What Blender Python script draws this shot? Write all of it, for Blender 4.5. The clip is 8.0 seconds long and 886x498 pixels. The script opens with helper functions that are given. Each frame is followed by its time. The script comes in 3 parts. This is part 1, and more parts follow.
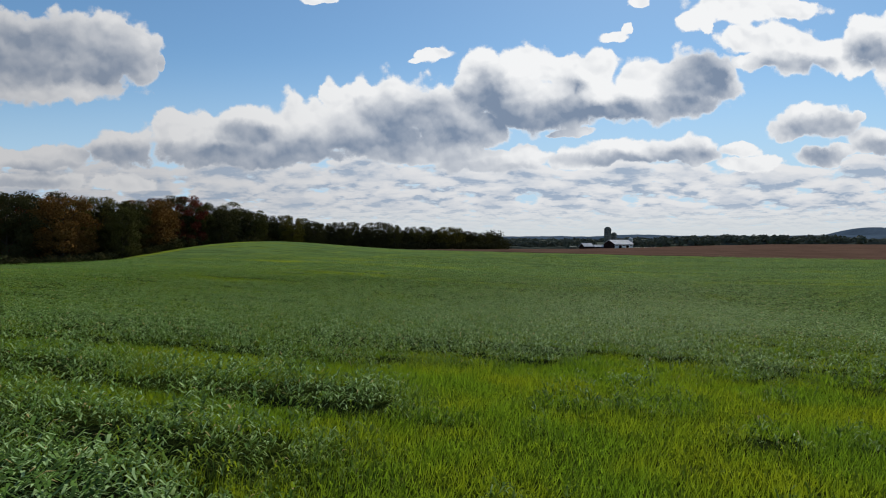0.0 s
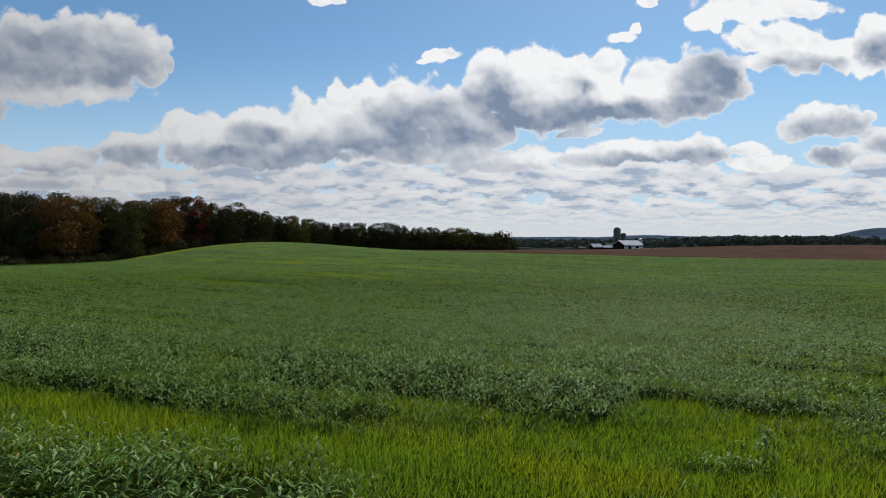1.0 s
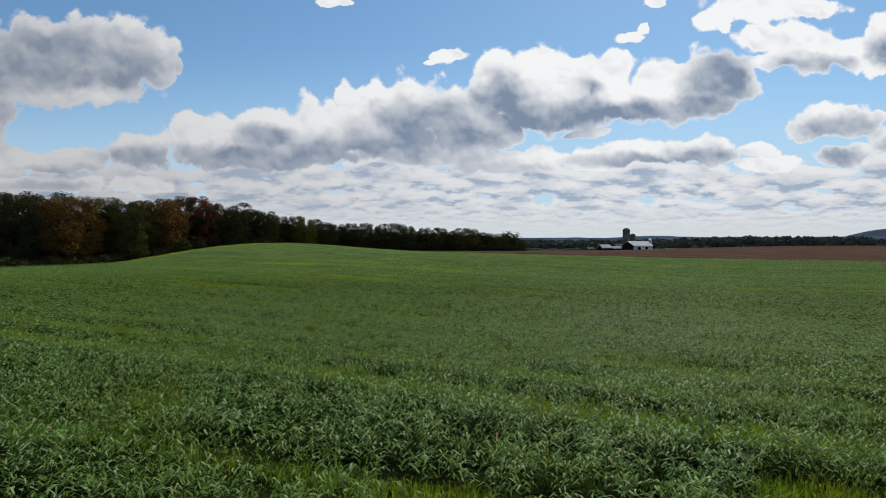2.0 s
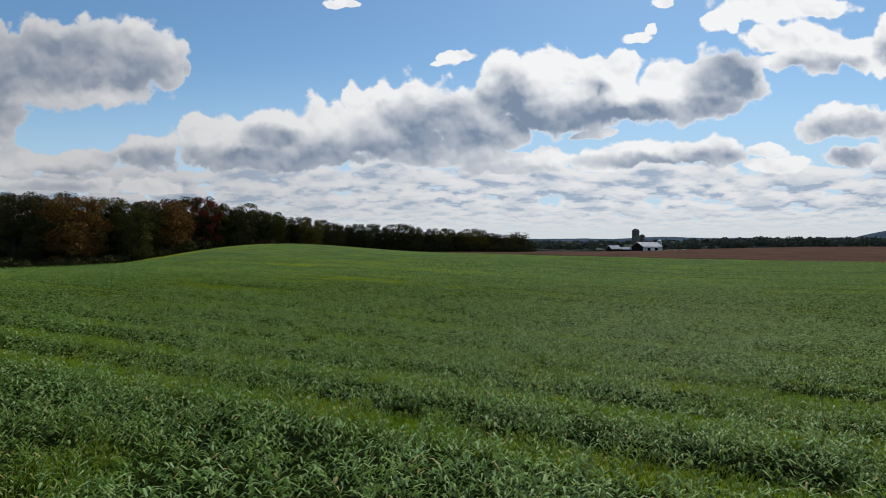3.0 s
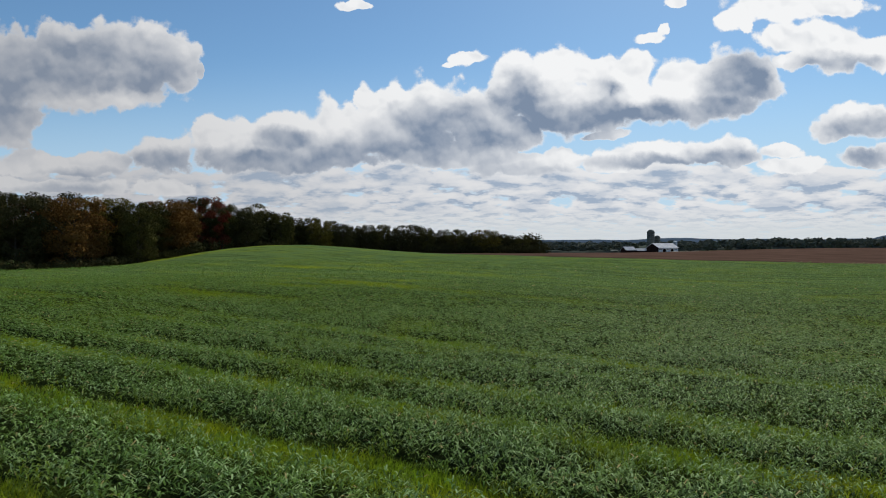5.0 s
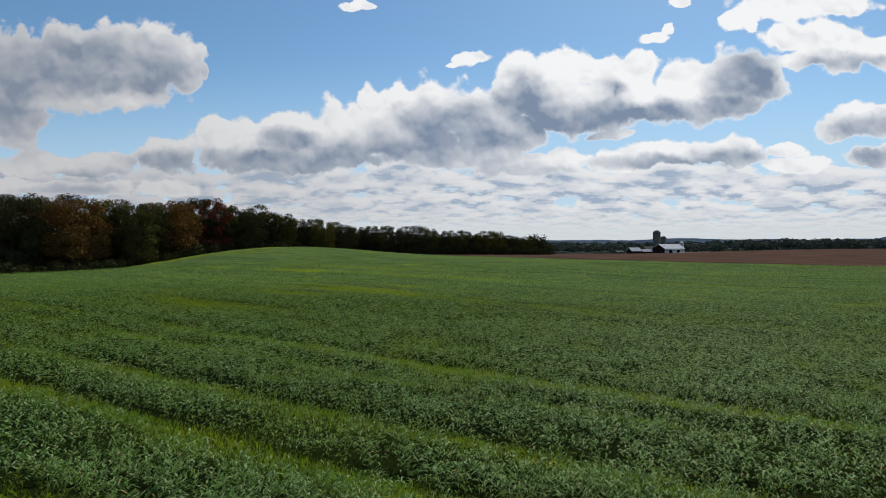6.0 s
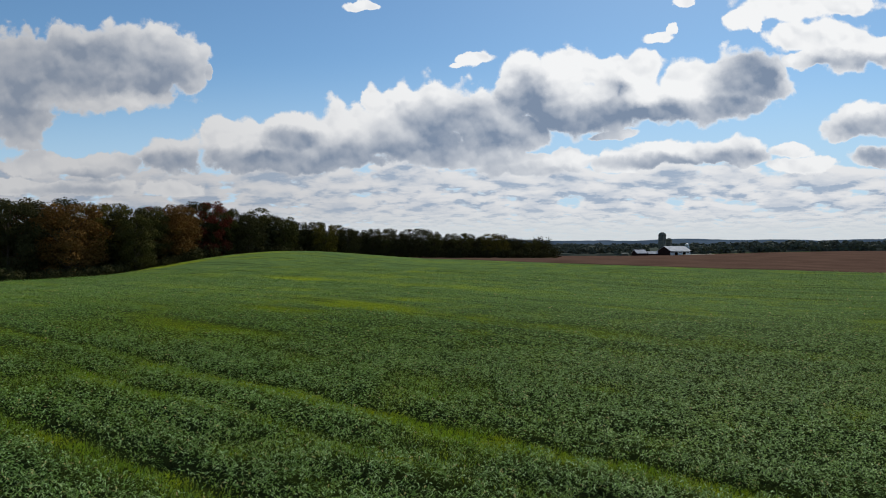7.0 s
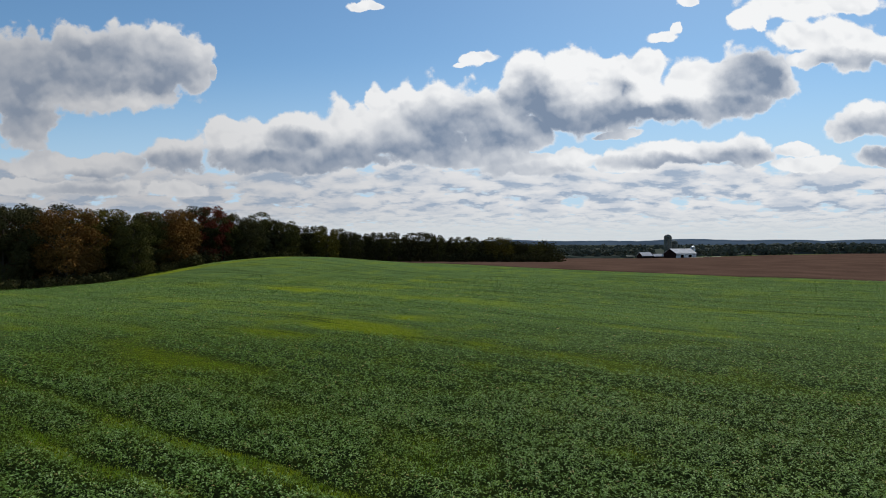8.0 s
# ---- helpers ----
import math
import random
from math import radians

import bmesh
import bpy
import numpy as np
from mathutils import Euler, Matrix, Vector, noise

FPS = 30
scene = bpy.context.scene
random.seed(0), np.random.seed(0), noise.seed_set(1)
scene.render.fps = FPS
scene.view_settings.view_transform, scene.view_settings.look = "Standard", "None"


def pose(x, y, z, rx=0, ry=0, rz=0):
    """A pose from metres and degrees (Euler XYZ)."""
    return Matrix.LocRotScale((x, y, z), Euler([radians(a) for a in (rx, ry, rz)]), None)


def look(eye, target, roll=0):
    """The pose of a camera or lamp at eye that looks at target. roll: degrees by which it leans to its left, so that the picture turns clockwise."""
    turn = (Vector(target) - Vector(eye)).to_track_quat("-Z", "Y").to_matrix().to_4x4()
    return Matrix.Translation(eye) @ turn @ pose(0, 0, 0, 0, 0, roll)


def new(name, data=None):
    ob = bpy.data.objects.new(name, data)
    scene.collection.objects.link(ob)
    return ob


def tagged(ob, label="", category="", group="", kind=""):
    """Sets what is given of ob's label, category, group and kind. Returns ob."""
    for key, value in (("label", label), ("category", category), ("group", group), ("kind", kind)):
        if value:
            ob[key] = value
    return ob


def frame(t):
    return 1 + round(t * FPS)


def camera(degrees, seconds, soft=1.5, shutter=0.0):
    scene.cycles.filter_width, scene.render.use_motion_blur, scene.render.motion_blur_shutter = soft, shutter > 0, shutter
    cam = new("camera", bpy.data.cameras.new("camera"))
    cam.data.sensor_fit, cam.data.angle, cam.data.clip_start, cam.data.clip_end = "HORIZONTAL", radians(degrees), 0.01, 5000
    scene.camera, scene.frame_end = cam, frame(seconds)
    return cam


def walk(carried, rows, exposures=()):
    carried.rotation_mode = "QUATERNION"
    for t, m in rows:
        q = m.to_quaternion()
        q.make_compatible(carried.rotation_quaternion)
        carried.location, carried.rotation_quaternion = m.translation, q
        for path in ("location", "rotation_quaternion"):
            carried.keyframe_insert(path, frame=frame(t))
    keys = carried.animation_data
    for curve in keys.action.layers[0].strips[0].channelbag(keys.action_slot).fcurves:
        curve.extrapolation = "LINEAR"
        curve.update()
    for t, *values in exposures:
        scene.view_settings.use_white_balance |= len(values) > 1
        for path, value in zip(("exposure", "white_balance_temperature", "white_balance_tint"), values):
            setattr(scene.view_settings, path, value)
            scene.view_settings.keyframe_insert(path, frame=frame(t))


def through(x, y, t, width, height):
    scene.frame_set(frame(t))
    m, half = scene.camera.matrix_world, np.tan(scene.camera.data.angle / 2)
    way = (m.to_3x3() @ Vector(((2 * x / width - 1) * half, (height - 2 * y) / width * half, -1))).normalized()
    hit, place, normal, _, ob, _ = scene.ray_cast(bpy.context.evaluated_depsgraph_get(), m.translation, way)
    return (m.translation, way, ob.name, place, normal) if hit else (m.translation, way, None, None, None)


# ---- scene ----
LENS = 68.0
cam = camera(LENS, 8.0, soft=1.0)
# seconds, x, y, z, yaw, pitch, roll
PATH = [
    (0.0, 0.00, 0.000, 2.200, 0.000, -0.850, 0.00),
    (0.5, 0.08, 2.108, 2.188, 0.334, -0.825, 0.01),
    (1.0, 0.13, 3.998, 2.198, 0.675, -0.792, 0.01),
    (1.5, 0.135, 5.771, 2.219, 1.000, -0.768, 0.01),
    (3.0, -0.548, 10.950, 2.070, 1.915, -0.632, 0.02),
    (3.5, -0.572, 12.468, 2.078, 2.210, -0.613, 0.02),
    (4.0, -0.596, 13.893, 2.076, 2.480, -0.581, 0.02),
    (4.5, -0.602, 15.381, 2.073, 2.726, -0.553, 0.02),
    (6.0, -1.013, 20.500, 2.586, 3.275, -0.507, 0.06),
    (6.5, -1.040, 22.369, 3.198, 3.436, -0.505, 0.06),
    (7.0, -1.091, 24.277, 3.948, 3.589, -0.495, 0.06),
    (7.5, -1.092, 26.134, 4.799, 3.752, -0.509, 0.06),
    (8.0, -1.145, 28.000, 5.791, 3.913, -0.507, 0.07),
]
walk(cam, [(t, pose(x, y, z, 90 + pitch, roll, yaw)) for t, x, y, z, yaw, pitch, roll in PATH])

# ---------------------------------------------------------------- light
SUN_AZ, SUN_EL = 20.0, 40.0          # degrees to the right of +y, above the horizon
SUN_STRENGTH = 4.8
SKY_STRENGTH = 0.087


def sun_lamp():
    data = bpy.data.lights.new("sun", "SUN")
    data.energy, data.angle, data.color = SUN_STRENGTH, radians(0.53), (1.0, 0.95, 0.86)
    a, e = radians(SUN_AZ), radians(SUN_EL)
    way = Vector((math.sin(a) * math.cos(e), math.cos(a) * math.cos(e), math.sin(e)))
    ob = new("sun", data)
    ob.matrix_world = look(way * 200, (0, 0, 0))


sun_lamp()


class Nodes:
    """Short hand for building a node tree."""

    def __init__(self, tree):
        self.tree = tree

    def add(self, kind):
        return self.tree.nodes.new(kind)

    def link(self, a, b):
        self.tree.links.new(a, b)

    def put(self, socket, v):
        if isinstance(v, bpy.types.NodeSocket):
            self.link(v, socket)
        else:
            socket.default_value = v

    def math(self, op, a, b=0.0, c=0.0, clamp=False):
        n = self.add("ShaderNodeMath")
        n.operation, n.use_clamp = op, clamp
        for i, v in enumerate((a, b, c)):
            self.put(n.inputs[i], v)
        return n.outputs[0]

    def vec(self, op, a, b=(0, 0, 0)):
        n = self.add("ShaderNodeVectorMath")
        n.operation = op
        self.put(n.inputs[0], a)
        self.put(n.inputs[1], b)
        return n.outputs["Value"] if op in ("LENGTH", "DOT_PRODUCT") else n.outputs["Vector"]

    def ramp(self, v, lo, hi, out_lo=0.0, out_hi=1.0, smooth=True):
        n = self.add("ShaderNodeMapRange")
        n.interpolation_type = "SMOOTHSTEP" if smooth else "LINEAR"
        for i, x in enumerate((v, lo, hi, out_lo, out_hi)):
            self.put(n.inputs[i], x)
        return n.outputs[0]

    def noise(self, vector, scale, detail=4.0, rough=0.5, dims="3D"):
        n = self.add("ShaderNodeTexNoise")
        n.noise_dimensions = dims
        self.put(n.inputs["Vector"], vector)
        n.inputs["Scale"].default_value = scale
        n.inputs["Detail"].default_value = detail
        n.inputs["Roughness"].default_value = rough
        return n

    def mix(self, f, a, b):
        n = self.add("ShaderNodeMix")
        n.data_type = "RGBA"
        self.put(n.inputs[0], f)
        for s, v in ((n.inputs[6], a), (n.inputs[7], b)):
            self.put(s, v if isinstance(v, bpy.types.NodeSocket) else (*v, 1.0))
        return n.outputs[2]


# heaps of cumulus ahead: middle and half-size of each lobe, in thousandths of a tangent to the right and up
def lobes(*rows):
    return [(x / 1000, y / 1000, a / 1000, b / 1000) for x, y, a, b in rows]


CLOUDS = (
    lobes((-657, 275, 130, 70), (-563, 292, 96, 58), (-503, 292, 70, 54), (-464, 276, 40, 53), (-589, 245, 122, 40), (-744, 270, 96, 74), (-735, 188, 60, 42)),
    lobes((-490, 138, 54, 32), (-391, 163, 70, 40), (-296, 159, 78, 46), (-210, 167, 78, 53), (-171, 224, 21, 23), (-124, 202, 60, 48), (-72, 202, 60, 56),
          (5, 184, 70, 54), (65, 167, 52, 34), (-288, 128, 172, 20), (-55, 133, 96, 26), (-110, 158, 90, 40)),
    lobes((66, 254, 44, 40), (126, 262, 65, 40), (186, 258, 44, 36), (229, 254, 44, 40), (60, 222, 50, 38), (143, 202, 104, 45), (255, 210, 96, 36), (315, 236, 57, 42),
          (375, 245, 60, 42), (418, 240, 33, 37), (341, 206, 96, 22), (190, 160, 44, 7)),
    lobes((238, 128, 54, 20), (289, 134, 54, 22), (358, 140, 54, 22), (397, 128, 31, 16), (203, 115, 40, 13)),
    lobes((565, 181, 57, 25), (530, 167, 40, 20), (600, 175, 44, 25), (625, 185, 18, 13), (651, 150, 44, 25), (565, 128, 44, 16), (610, 135, 30, 14)),
    lobes((444, 352, 96, 25), (384, 335, 36, 20), (400, 322, 12, 12), (530, 348, 46, 18), (453, 301, 40, 23), (522, 288, 66, 40), (591, 280, 44, 31), (651, 301, 54, 44),
          (634, 258, 36, 16), (694, 288, 54, 62), (720, 330, 70, 36), (470, 270, 40, 16)),
    lobes((-16, 279, 38, 10), (263, 304, 26, 11), (284, 317, 9, 11), (298, 361, 18, 9), (-184, 364, 36, 7), (-42, 271, 16, 4), (-430, 268, 8, 16)),
    lobes((-580, 124, 54, 22), (-640, 120, 62, 18), (-708, 124, 54, 22), (-640, 86, 96, 15), (-486, 82, 54, 15), (-740, 90, 60, 16)),
    lobes((14, 132, 54, 27), (74, 120, 62, 20), (126, 128, 44, 20), (453, 137, 30, 13), (470, 116, 54, 14)),
)
# where the heaps are thick and shaded: the same, and how much
SHADES = (
    lobes((-635, 272, 165, 46), (-555, 262, 116, 40), (-730, 240, 80, 70), (-620, 300, 90, 26)),
    lobes((-270, 122, 210, 20), (-330, 128, 120, 18), (-115, 141, 120, 26), (-35, 172, 90, 38), (-200, 134, 110, 22), (-296, 158, 44, 16), (-480, 122, 60, 16), (20, 160, 60, 26)),
    lobes((126, 188, 104, 32), (66, 212, 36, 36), (238, 188, 104, 20), (349, 202, 104, 16), (394, 238, 42, 34), (190, 230, 26, 14)),
    lobes((281, 119, 82, 10), (367, 128, 46, 14), (569, 166, 54, 17), (575, 128, 40, 11), (651, 280, 34, 20), (530, 262, 50, 12), (665, 142, 34, 12)),
    lobes((-600, 106, 76, 9), (-650, 80, 66, 8), (34, 108, 54, 14), (100, 106, 62, 9), (20, 132, 26, 16)),
)
DEPTHS = (0.85, 0.85, 0.95, 0.85, 0.6)
GLINTS = lobes((156, 227, 36, 20), (238, 222, 34, 18), (298, 228, 28, 24), (-600, 222, 110, 14))


def smooth_lobes(n, p, rows, ease):
    """How deep a place of the sky lies in any of the lobes, 1 at their middle and 0 at their rim."""
    best = None
    for x, y, a, b in rows:
        d = n.add("ShaderNodeVectorMath")
        d.operation = "MULTIPLY_ADD"
        n.put(d.inputs[0], p)
        n.put(d.inputs[1], (1 / a, 1 / b, 0))
        n.put(d.inputs[2], (-x / a, -y / b, 0))
        v = n.math("SUBTRACT", 1.0, n.vec("LENGTH", d.outputs[0]))
        best = v if best is None else n.math("SMOOTH_MAX", best, v, ease)
    return best


def sky():
    world = bpy.data.worlds.new("sky")
    scene.world = world
    world.use_nodes = True
    tree = world.node_tree
    tree.nodes.clear()
    n = Nodes(tree)
    air = n.add("ShaderNodeTexSky")
    air.sky_type, air.sun_disc = "NISHITA", False
    air.sun_elevation, air.sun_rotation = radians(SUN_EL), radians(SUN_AZ)
    air.altitude, air.air_density, air.dust_density, air.ozone_density = 200.0, 1.0, 0.3, 3.0
    air_col = n.vec("MULTIPLY", air.outputs[0], (0.78 * SKY_STRENGTH, 0.98 * SKY_STRENGTH, 1.05 * SKY_STRENGTH))
    d = n.add("ShaderNodeTexCoord").outputs["Generated"]
    s = n.add("ShaderNodeSeparateXYZ")
    n.link(d, s.inputs[0])
    x, y, z = s.outputs
    # ahead: tangents; elsewhere the same deck goes on all round
    depth = n.math("MAXIMUM", n.math("ABSOLUTE", y), n.math("MULTIPLY", n.math("ABSOLUTE", x), 0.6))
    depth = n.math("MAXIMUM", depth, 0.05)
    c = n.add("ShaderNodeCombineXYZ")
    n.link(n.math("DIVIDE", x, depth), c.inputs[0])
    n.link(n.math("DIVIDE", z, depth), c.inputs[1])
    p = c.outputs[0]
    wide, elev = n.math("DIVIDE", x, depth), n.math("DIVIDE", z, depth)
    warp = n.vec("SUBTRACT", n.noise(p, 13.0, 5.0, 0.6).outputs["Color"], (0.5, 0.5, 0.5))
    q = n.vec("ADD", p, n.vec("MULTIPLY", warp, (0.050, 0.036, 0.0)))

    def billow(v, scale):
        """Rounded heads with creases between them, 0 to 1."""
        f = n.add("ShaderNodeTexVoronoi")
        f.feature = "SMOOTH_F1"
        n.put(f.inputs["Vector"], v)
        f.inputs["Scale"].default_value, f.inputs["Smoothness"].default_value = scale, 0.35
        return n.math("SUBTRACT", 1.0, f.outputs["Distance"])

    heads = n.math("ADD", n.math("MULTIPLY", billow(q, 24.0), 0.7), n.math("MULTIPLY", billow(q, 58.0), 0.3))
    heads_up = n.math("ADD", n.math("MULTIPLY", billow(n.vec("ADD", q, (0.004, 0.012, 0.0)), 24.0), 0.7), n.math("MULTIPLY", billow(n.vec("ADD", q, (0.002, 0.006, 0.0)), 58.0), 0.3))
    fine = n.math("SUBTRACT", n.noise(p, 42.0, 7.0, 0.62).outputs[0], 0.5)
    slow = n.math("SUBTRACT", n.noise(p, 17.0, 4.0, 0.55).outputs[0], 0.5)

    # cover of the heaps: ragged at the rim, closed inside
    body = None
    for rows in CLOUDS:
        one = smooth_lobes(n, q, rows, 0.22)
        body = one if body is None else n.math("MAXIMUM", body, one)
    rag = n.math("ADD", n.math("MULTIPLY", fine, 0.62), n.math("MULTIPLY", n.math("SUBTRACT", heads, 0.56), 0.9))
    ahead = n.ramp(y, 0.0, 0.3)
    thick = n.math("ADD", n.math("ADD", body, 0.12), n.math("MULTIPLY", rag, n.ramp(body, 0.55, 0.1, 0.3, 1.0)))
    heap_a = n.math("MULTIPLY", n.ramp(thick, 0.0, 0.24), ahead)
    # their shade: thick parts dim the light from behind, rims and heads stay bright
    dim = None
    soft_q = n.vec("ADD", p, n.vec("MULTIPLY", warp, (0.075, 0.048, 0.0)))
    for rows, k in zip(SHADES, DEPTHS):
        one = n.math("MULTIPLY", n.ramp(smooth_lobes(n, soft_q, rows, 0.35), -0.95, 0.70), k)
        dim = one if dim is None else n.math("MAXIMUM", dim, one)
    bright = n.ramp(smooth_lobes(n, soft_q, GLINTS, 0.2), -0.5, 0.6, 1.0, 0.35)
    relief = n.math("MULTIPLY", n.math("SUBTRACT", heads_up, heads), 0.75)
    heap_s = n.math("MULTIPLY", n.math("MULTIPLY", dim, bright), n.math("ADD", 1.0, n.math("MULTIPLY", slow, 0.8)))
    heap_s = n.math("ADD", heap_s, n.math("MULTIPLY", relief, n.ramp(thick, 0.1, 0.5)))
    heap_s = n.math("ADD", heap_s, n.math("MULTIPLY", n.math("ADD", slow, n.math("MULTIPLY", fine, 0.5)), 0.25), clamp=True)
    heap_s = n.math("MULTIPLY", heap_s, n.ramp(thick, 0.0, 0.35, 0.45, 1.0))

    # the deck further off: smaller and flatter heaps towards the horizon
    def deck_at(v):
        v = n.vec("ADD", v, n.vec("MULTIPLY", warp, (0.03, 0.010, 0.0)))
        l1 = n.noise(n.vec("MULTIPLY", v, (13.0, 28.0, 1.0)), 1.0, 6.0, 0.52).outputs[0]
        l2 = n.noise(n.vec("MULTIPLY", v, (19.0, 56.0, 1.0)), 1.0, 5.0, 0.52).outputs[0]
        l3 = n.noise(n.vec("MULTIPLY", v, (36.0, 170.0, 1.0)), 1.0, 4.0, 0.6).outputs[0]
        l4 = n.noise(n.vec("MULTIPLY", v, (4.0, 6.0, 1.0)), 1.0, 7.0, 0.6).outputs[0]

        def blend(a, b, f):
            return n.math("ADD", n.math("MULTIPLY", b, f), n.math("MULTIPLY", a, n.math("SUBTRACT", 1.0, f)))

        deck = blend(l3, l2, n.ramp(elev, 0.028, 0.058))
        deck = blend(deck, l1, n.ramp(elev, 0.070, 0.115))
        return blend(deck, l4, n.ramp(elev, 0.36, 0.50))

    rise = n.add("ShaderNodeCombineXYZ")
    n.link(n.math("MULTIPLY", n.math("MAXIMUM", elev, 0.0), 0.13), rise.inputs[1])
    here, over = deck_at(p), deck_at(n.vec("ADD", p, rise.outputs[0]))
    thresh = n.ramp(elev, 0.095, 0.170, 0.335, 0.80)
    thresh = n.math("SUBTRACT", thresh, n.ramp(elev, 0.40, 0.52, 0.0, 0.28))
    deck_a = n.ramp(n.math("SUBTRACT", here, thresh), 0.0, 0.10)
    alpha = n.math("MAXIMUM", heap_a, deck_a)
    deck_s = n.math("ADD", n.ramp(n.math("SUBTRACT", over, here), -0.02, 0.16, 0.0, 0.75), n.ramp(n.math("SUBTRACT", over, thresh), 0.04, 0.30, 0.0, 0.55), clamp=True)
    deck_s = n.math("MULTIPLY", deck_s, n.ramp(n.math("SUBTRACT", here, thresh), 0.0, 0.12))
    deck_s = n.math("MULTIPLY", deck_s, n.ramp(elev, 0.015, 0.06, 0.35, 0.95))
    shade = n.math("ADD", n.math("MULTIPLY", heap_s, heap_a), n.math("MULTIPLY", deck_s, n.math("SUBTRACT", 1.0, heap_a)))
    under = n.mix(heap_a, (0.33, 0.42, 0.55), (0.205, 0.268, 0.375))
    # clouds near the sun are the brightest
    a, e = radians(SUN_AZ), radians(SUN_EL)
    toward = n.vec("DOT_PRODUCT", d, (math.sin(a) * math.cos(e), math.cos(a) * math.cos(e), math.sin(e)))
    under = n.mix(n.ramp(toward, 0.55, 0.85, 0.35, 0.0), under, (0.245, 0.255, 0.275))
    rim = n.mix(n.ramp(toward, 0.50, 0.90), (0.56, 0.565, 0.58), (0.90, 0.91, 0.92))
    rim = n.vec("MULTIPLY", rim, n.mix(heap_a, (0.90, 0.90, 0.91), (1, 1, 1)))
    white = n.mix(shade, rim, under)
    air_col = n.mix(n.ramp(elev, 0.02, 0.30, 0.85, 0.0), air_col, (0.47, 0.63, 0.81))
    col = n.mix(alpha, air_col, white)
    haze = n.ramp(elev, 0.0, 0.06, 0.85, 0.0)
    col = n.mix(haze, col, (0.62, 0.67, 0.70))
    low = n.ramp(z, -0.02, 0.0)
    col = n.mix(low, (0.05, 0.06, 0.04), col)
    bg = n.add("ShaderNodeBackground")
    n.link(col, bg.inputs[0])
    bg.inputs[1].default_value = 1.0
    out = n.add("ShaderNodeOutputWorld")
    n.link(bg.outputs[0], out.inputs[0])


sky()


# ---------------------------------------------------------------- materials
def material(name):
    m = bpy.data.materials.new(name)
    m.use_nodes = True
    n = Nodes(m.node_tree)
    bsdf = m.node_tree.nodes["Principled BSDF"]
    return m, n, bsdf, m.node_tree.nodes["Material Output"]


def position(n):
    return n.add("ShaderNodeNewGeometry").outputs["Position"]


def bumped(n, bsdf, height, strength, distance):
    b = n.add("ShaderNodeBump")
    b.inputs["Strength"].default_value, b.inputs["Distance"].default_value = strength, distance
    n.link(height, b.inputs["Height"])
    n.link(b.outputs[0], bsdf.inputs["Normal"])


def plain(name, a, b, scale, rough=0.7, metal=0.0, bump=0.3, fine=8.0):
    """A surface that wanders between two colours, with a finer grain on top."""
    m, n, bsdf, _ = material(name)
    p = position(n)
    big = n.noise(p, scale, 4.0, 0.6).outputs[0]
    small = n.noise(p, scale * fine, 3.0, 0.6).outputs[0]
    f = n.ramp(n.math("ADD", n.math("MULTIPLY", big, 0.65), n.math("MULTIPLY", small, 0.35)), 0.32, 0.68)
    n.link(n.mix(f, a, b), bsdf.inputs["Base Color"])
    bsdf.inputs["Roughness"].default_value, bsdf.inputs["Metallic"].default_value = rough, metal
    bsdf.inputs["Specular IOR Level"].default_value = 0.5 if rough < 0.6 else 0.0
    if bump:
        bumped(n, bsdf, small, bump, 0.05)
    return m


def leafy(name, dark, light, through, share=0.4, rough=0.6, spread=0.28, spec=0.0):
    """Leaves: each island has its own tone, and light shines through them."""
    m, n, bsdf, out = material(name)
    rand = n.add("ShaderNodeNewGeometry").outputs["Random Per Island"]
    big = n.noise(position(n), 0.35, 3.0, 0.6).outputs[0]
    f = n.math("ADD", n.math("MULTIPLY", rand, spread), n.math("MULTIPLY", big, 1.0 - spread), clamp=True)
    col = n.mix(f, dark, light)
    n.link(col, bsdf.inputs["Base Color"])
    bsdf.inputs["Roughness"].default_value = rough
    bsdf.inputs["Specular IOR Level"].default_value = spec
    t = n.add("ShaderNodeBsdfTranslucent")
    n.link(n.mix(f, through, tuple(min(1.0, 1.35 * v) for v in through)), t.inputs[0])
    mix = n.add("ShaderNodeMixShader")
    mix.inputs[0].default_value = share
    n.link(bsdf.outputs[0], mix.inputs[1])
    n.link(t.outputs[0], mix.inputs[2])
    n.link(mix.outputs[0], out.inputs[0])
    return m


